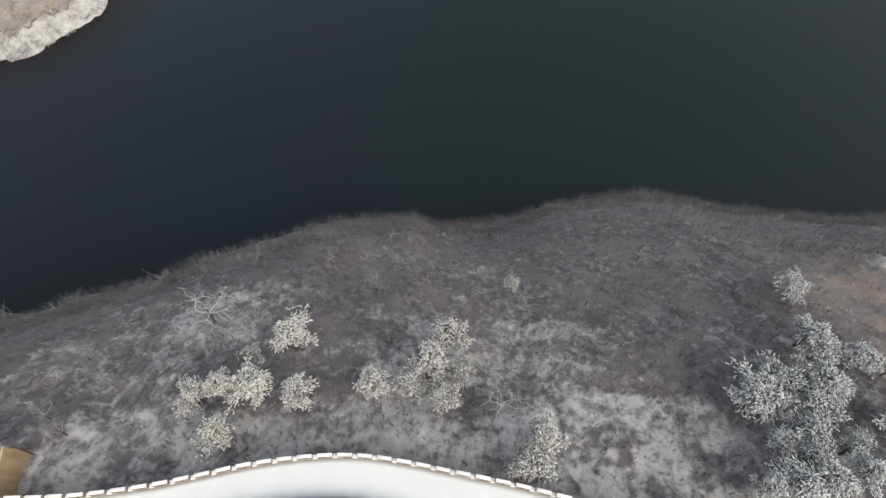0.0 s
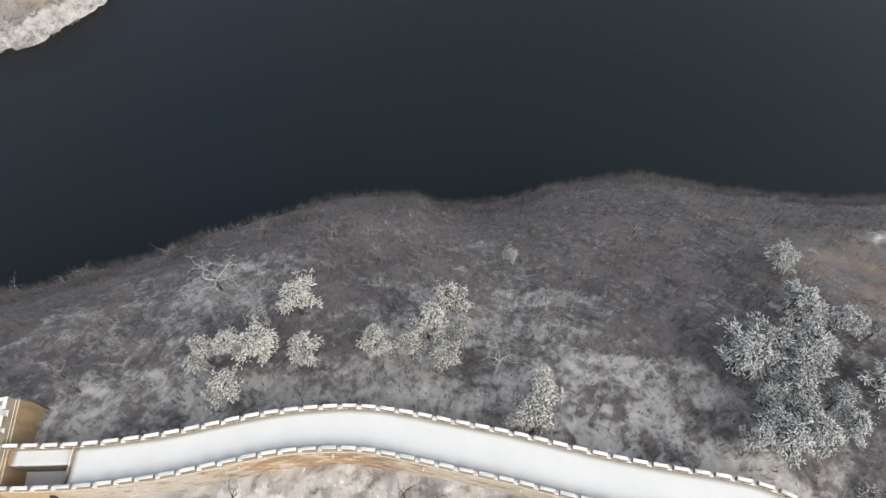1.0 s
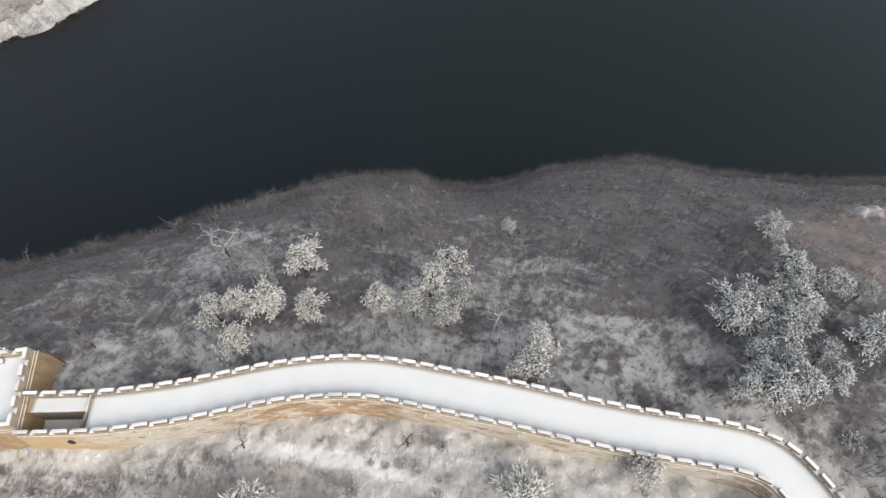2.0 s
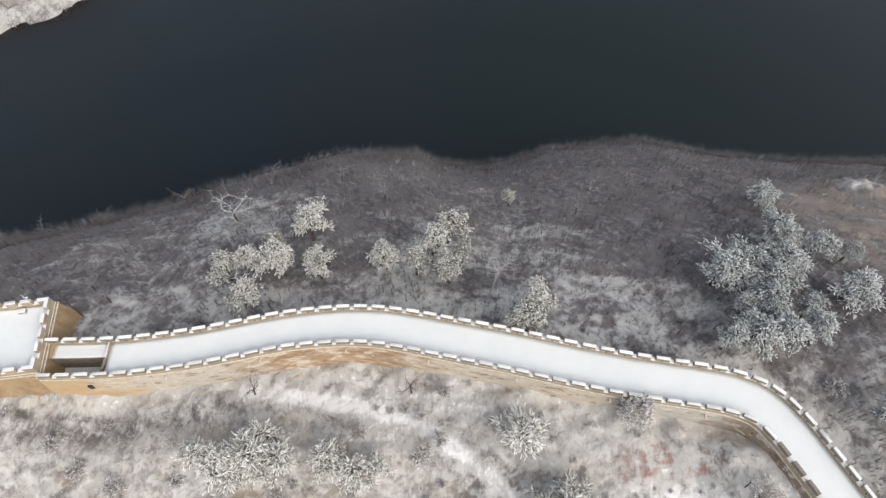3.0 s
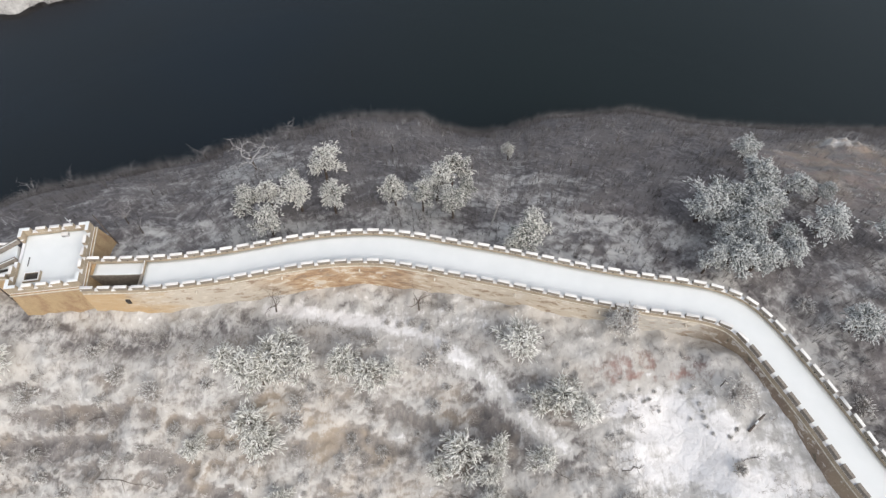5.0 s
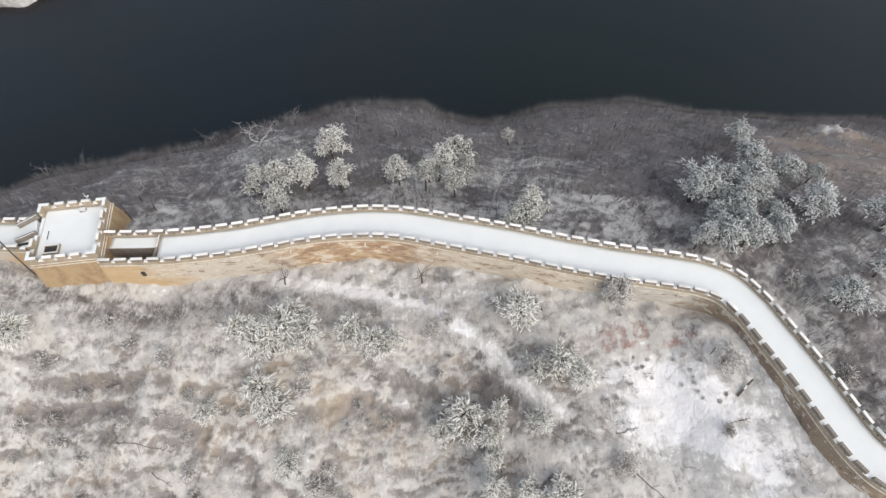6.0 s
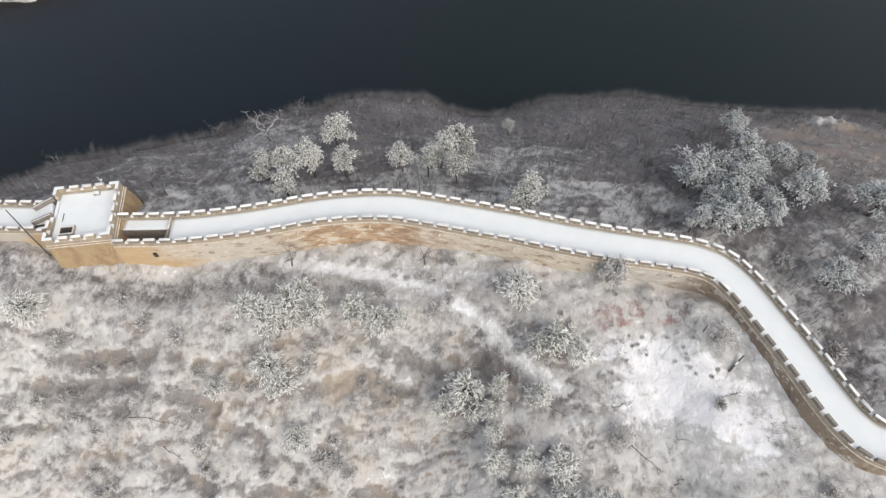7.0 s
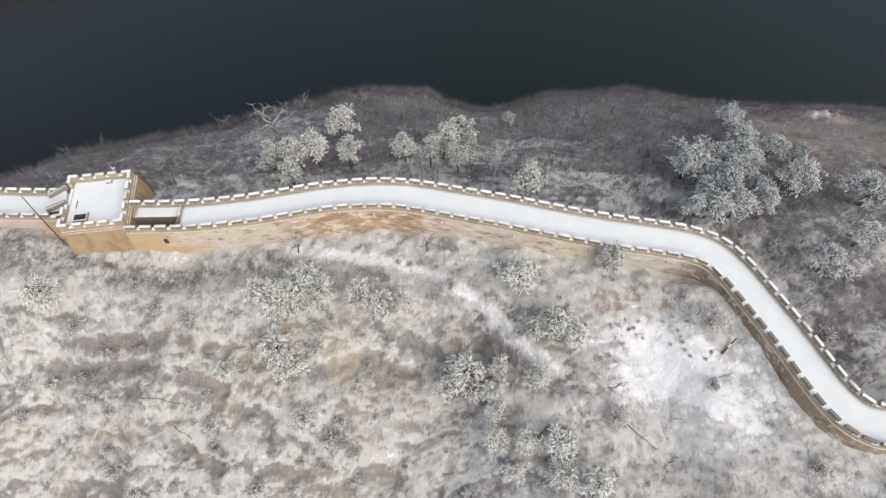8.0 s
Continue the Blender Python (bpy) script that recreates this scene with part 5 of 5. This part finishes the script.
def north_chance(x, y):
    d = off_wall(x, y)
    return np.where((d > 3.4) & (y < np.interp(x, BROW_X, BROW_Y) + 3), (0.45 + 0.55 * smooth(-0.3, 0.5, value_noise(x / 6, y / 6, 61))) * (1 - 0.3 * smooth(13, 5, np.hypot((x - 21) / 1.1, y - 13))), 0.0) * np.where((np.abs(x + 50.4) < 6.5) & (np.abs(y - 8) < 6.5), 0, 1) * smooth(3.5, 6, np.hypot(x - 79.5, (y - 49.5) / 0.7)) * (1 - 0.93 * smooth(21, 10, np.hypot((x - 76) / 1.15, y - 38)))


def south_chance(x, y):
    d = off_wall(x, y)
    clear = smooth(5, 9, np.hypot(x - 29, y + 15)) * (1 - strip(x, y, TRAIL, 2.0))
    return np.where(d < -4.2, (0.15 + 0.85 * smooth(-0.2, 0.6, value_noise(x / 3, y / 2.4, 62))) * clear, 0.0) * np.where((np.abs(x + 50.4) < 6.5) & (np.abs(y - 8) < 7.5), 0, 1)


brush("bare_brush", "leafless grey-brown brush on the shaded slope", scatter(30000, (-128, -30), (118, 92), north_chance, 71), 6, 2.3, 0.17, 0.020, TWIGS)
def brow_chance(x, y):
    edge = np.interp(x, BROW_X, BROW_Y) - y
    return np.where((edge > -2.5) & (edge < 9), 0.35 + 0.65 * smooth(-0.4, 0.4, value_noise(x / 4, y / 4, 63)), 0.0)


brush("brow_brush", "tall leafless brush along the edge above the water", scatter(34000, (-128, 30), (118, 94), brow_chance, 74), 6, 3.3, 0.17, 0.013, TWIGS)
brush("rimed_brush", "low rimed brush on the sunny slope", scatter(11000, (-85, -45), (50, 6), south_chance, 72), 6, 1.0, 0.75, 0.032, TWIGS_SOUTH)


def spur_chance(x, y):
    return 0.9 * smooth(21, 12, np.hypot((x - 76) / 1.15, y - 37)) * smooth(-0.2, 0.4, value_noise(x / 2.2, y / 2.2, 66))


brush("spur_scrub", "low tan scrub on the bare eastern spur", scatter(3800, (50, 15), (105, 62), spur_chance, 77), 6, 0.9, 0.8, 0.04, TWIGS_SOUTH)


def sapling_chance(x, y):
    return north_chance(x, y) * smooth(0.0, 0.5, value_noise(x / 5, y / 5, 65))


brush("rimed_saplings", "sparse pale saplings among the brush on the shaded slope", scatter(5200, (-100, -28), (100, 88), sapling_chance, 76), 5, 2.6, 0.42, 0.034, SAPLING)


def bank_chance(x, y):
    inland = bank_inland(x, y)
    return np.where((inland > 0.2) & (inland < 26), 0.04 + 0.96 * smooth(5.5, 3.8, inland + 1.5 * value_noise(x / 5, y / 5, 35)) * smooth(-0.55, 0.1, value_noise(x / 2.6, y / 2.6, 36)), 0.0)


x, y, rnd = scatter(1100, (-185, 125), (-100, 190), bank_chance, 73)
foot = np.repeat(np.stack([x, y, bank_height(x, y) + 0.4], 1), 26, 0) + rnd.normal(size=(26 * len(x), 3)) * np.array([0.5, 0.5, 0.3])
way = rnd.normal(size=foot.shape) + np.array([0, 0, 0.6])
v, t = spindles(foot, way, rnd.uniform(0.4, 1.0, len(foot)), rnd.uniform(0.04, 0.10, len(foot)), rnd)
tagged(new("bank_brush", tipped(mesh_from("bank_brush", v, t), SHRUB_RIME)), "white rimed bushes along the far shore", "brush", kind="stuff")


def bank_scrub_chance(x, y):
    inland = bank_inland(x, y)
    return np.where((inland > 5.0) & (inland < 34), smooth(-0.1, 0.5, value_noise(x / 2.2, y / 2.2, 38)), 0.0)


x, y, rnd = scatter(2600, (-195, 125), (-100, 200), bank_scrub_chance, 75)
foot = np.repeat(np.stack([x, y, bank_height(x, y) - 0.1], 1), 9, 0) + rnd.normal(size=(9 * len(x), 3)) * np.array([0.25, 0.25, 0.05])
tip = foot + rnd.normal(size=foot.shape) * np.array([0.5, 0.5, 0.2]) + np.array([0, 0, 0.9])
v, t = spikes(foot, tip, rnd.uniform(0.03, 0.06, len(foot)), rnd)
scrub = mesh_from("bank_scrub", v, t)
scrub.materials.append(TWIGS)
tagged(new("bank_scrub", scrub), "low brown scrub on the headland above the shore", "scrub", kind="stuff")


def build_bank_rocks():
    """A broken line of dark stones where the white shore bushes end."""
    rnd = random.Random(9)
    bm = bmesh.new()
    for k in range(520):
        a = math.radians(-78 + 0.159 * k)
        r = BANK[2] - 6.2 - 1.0 * math.sin(k * 0.061) - 0.5 * math.sin(k * 0.17) + rnd.uniform(-0.3, 0.3)
        x, y = BANK[0] + r * math.cos(a), BANK[1] + r * math.sin(a)
        if math.sin(k * 0.11) + rnd.random() > 0.0:
            s = rnd.uniform(0.16, 0.40)
            made = bmesh.ops.create_icosphere(bm, subdivisions=1, radius=s)["verts"]
            for v in made:
                v.co *= rnd.uniform(0.75, 1.2)
                v.co.z *= 0.6
            bmesh.ops.translate(bm, vec=(x, y, float(bank_height(np.array(x), np.array(y))) + 0.1), verts=made)
    tagged(new("bank_rocks", mesh_of("bank_rocks", bm, BARE_STONE)), "broken line of dark stones behind the shore bushes", "rocks", kind="stuff")


build_bank_rocks()

TUFTS = ((22.6, -7.4), (22.9, -8.7), (24.7, -9.8), (24.3, -7.6), (23.6, -8.5), (28.7, -7.3), (29.0, -9.3), (29.2, -10.2), (29.3, -10.9), (29.5, -11.9), (30.0, -12.7), (31.7, -13.2), (30.2, -8.3), (28.0, -10.9), (27.4, -7.8), (32.5, -12.4))
for k, (x, y) in enumerate(TUFTS):
    ob = make_shrub(600 + k, 0.10 + 0.02 * (k * 5 % 7), 0.1 + 0.015 * (k * 3 % 5))
    ob.matrix_basis = pose(x, y, float(height(x, y)) - 0.04)
    tagged(ob, "small dark tuft of grass in the open snow", "grass tuft", "tufts in the clearing")
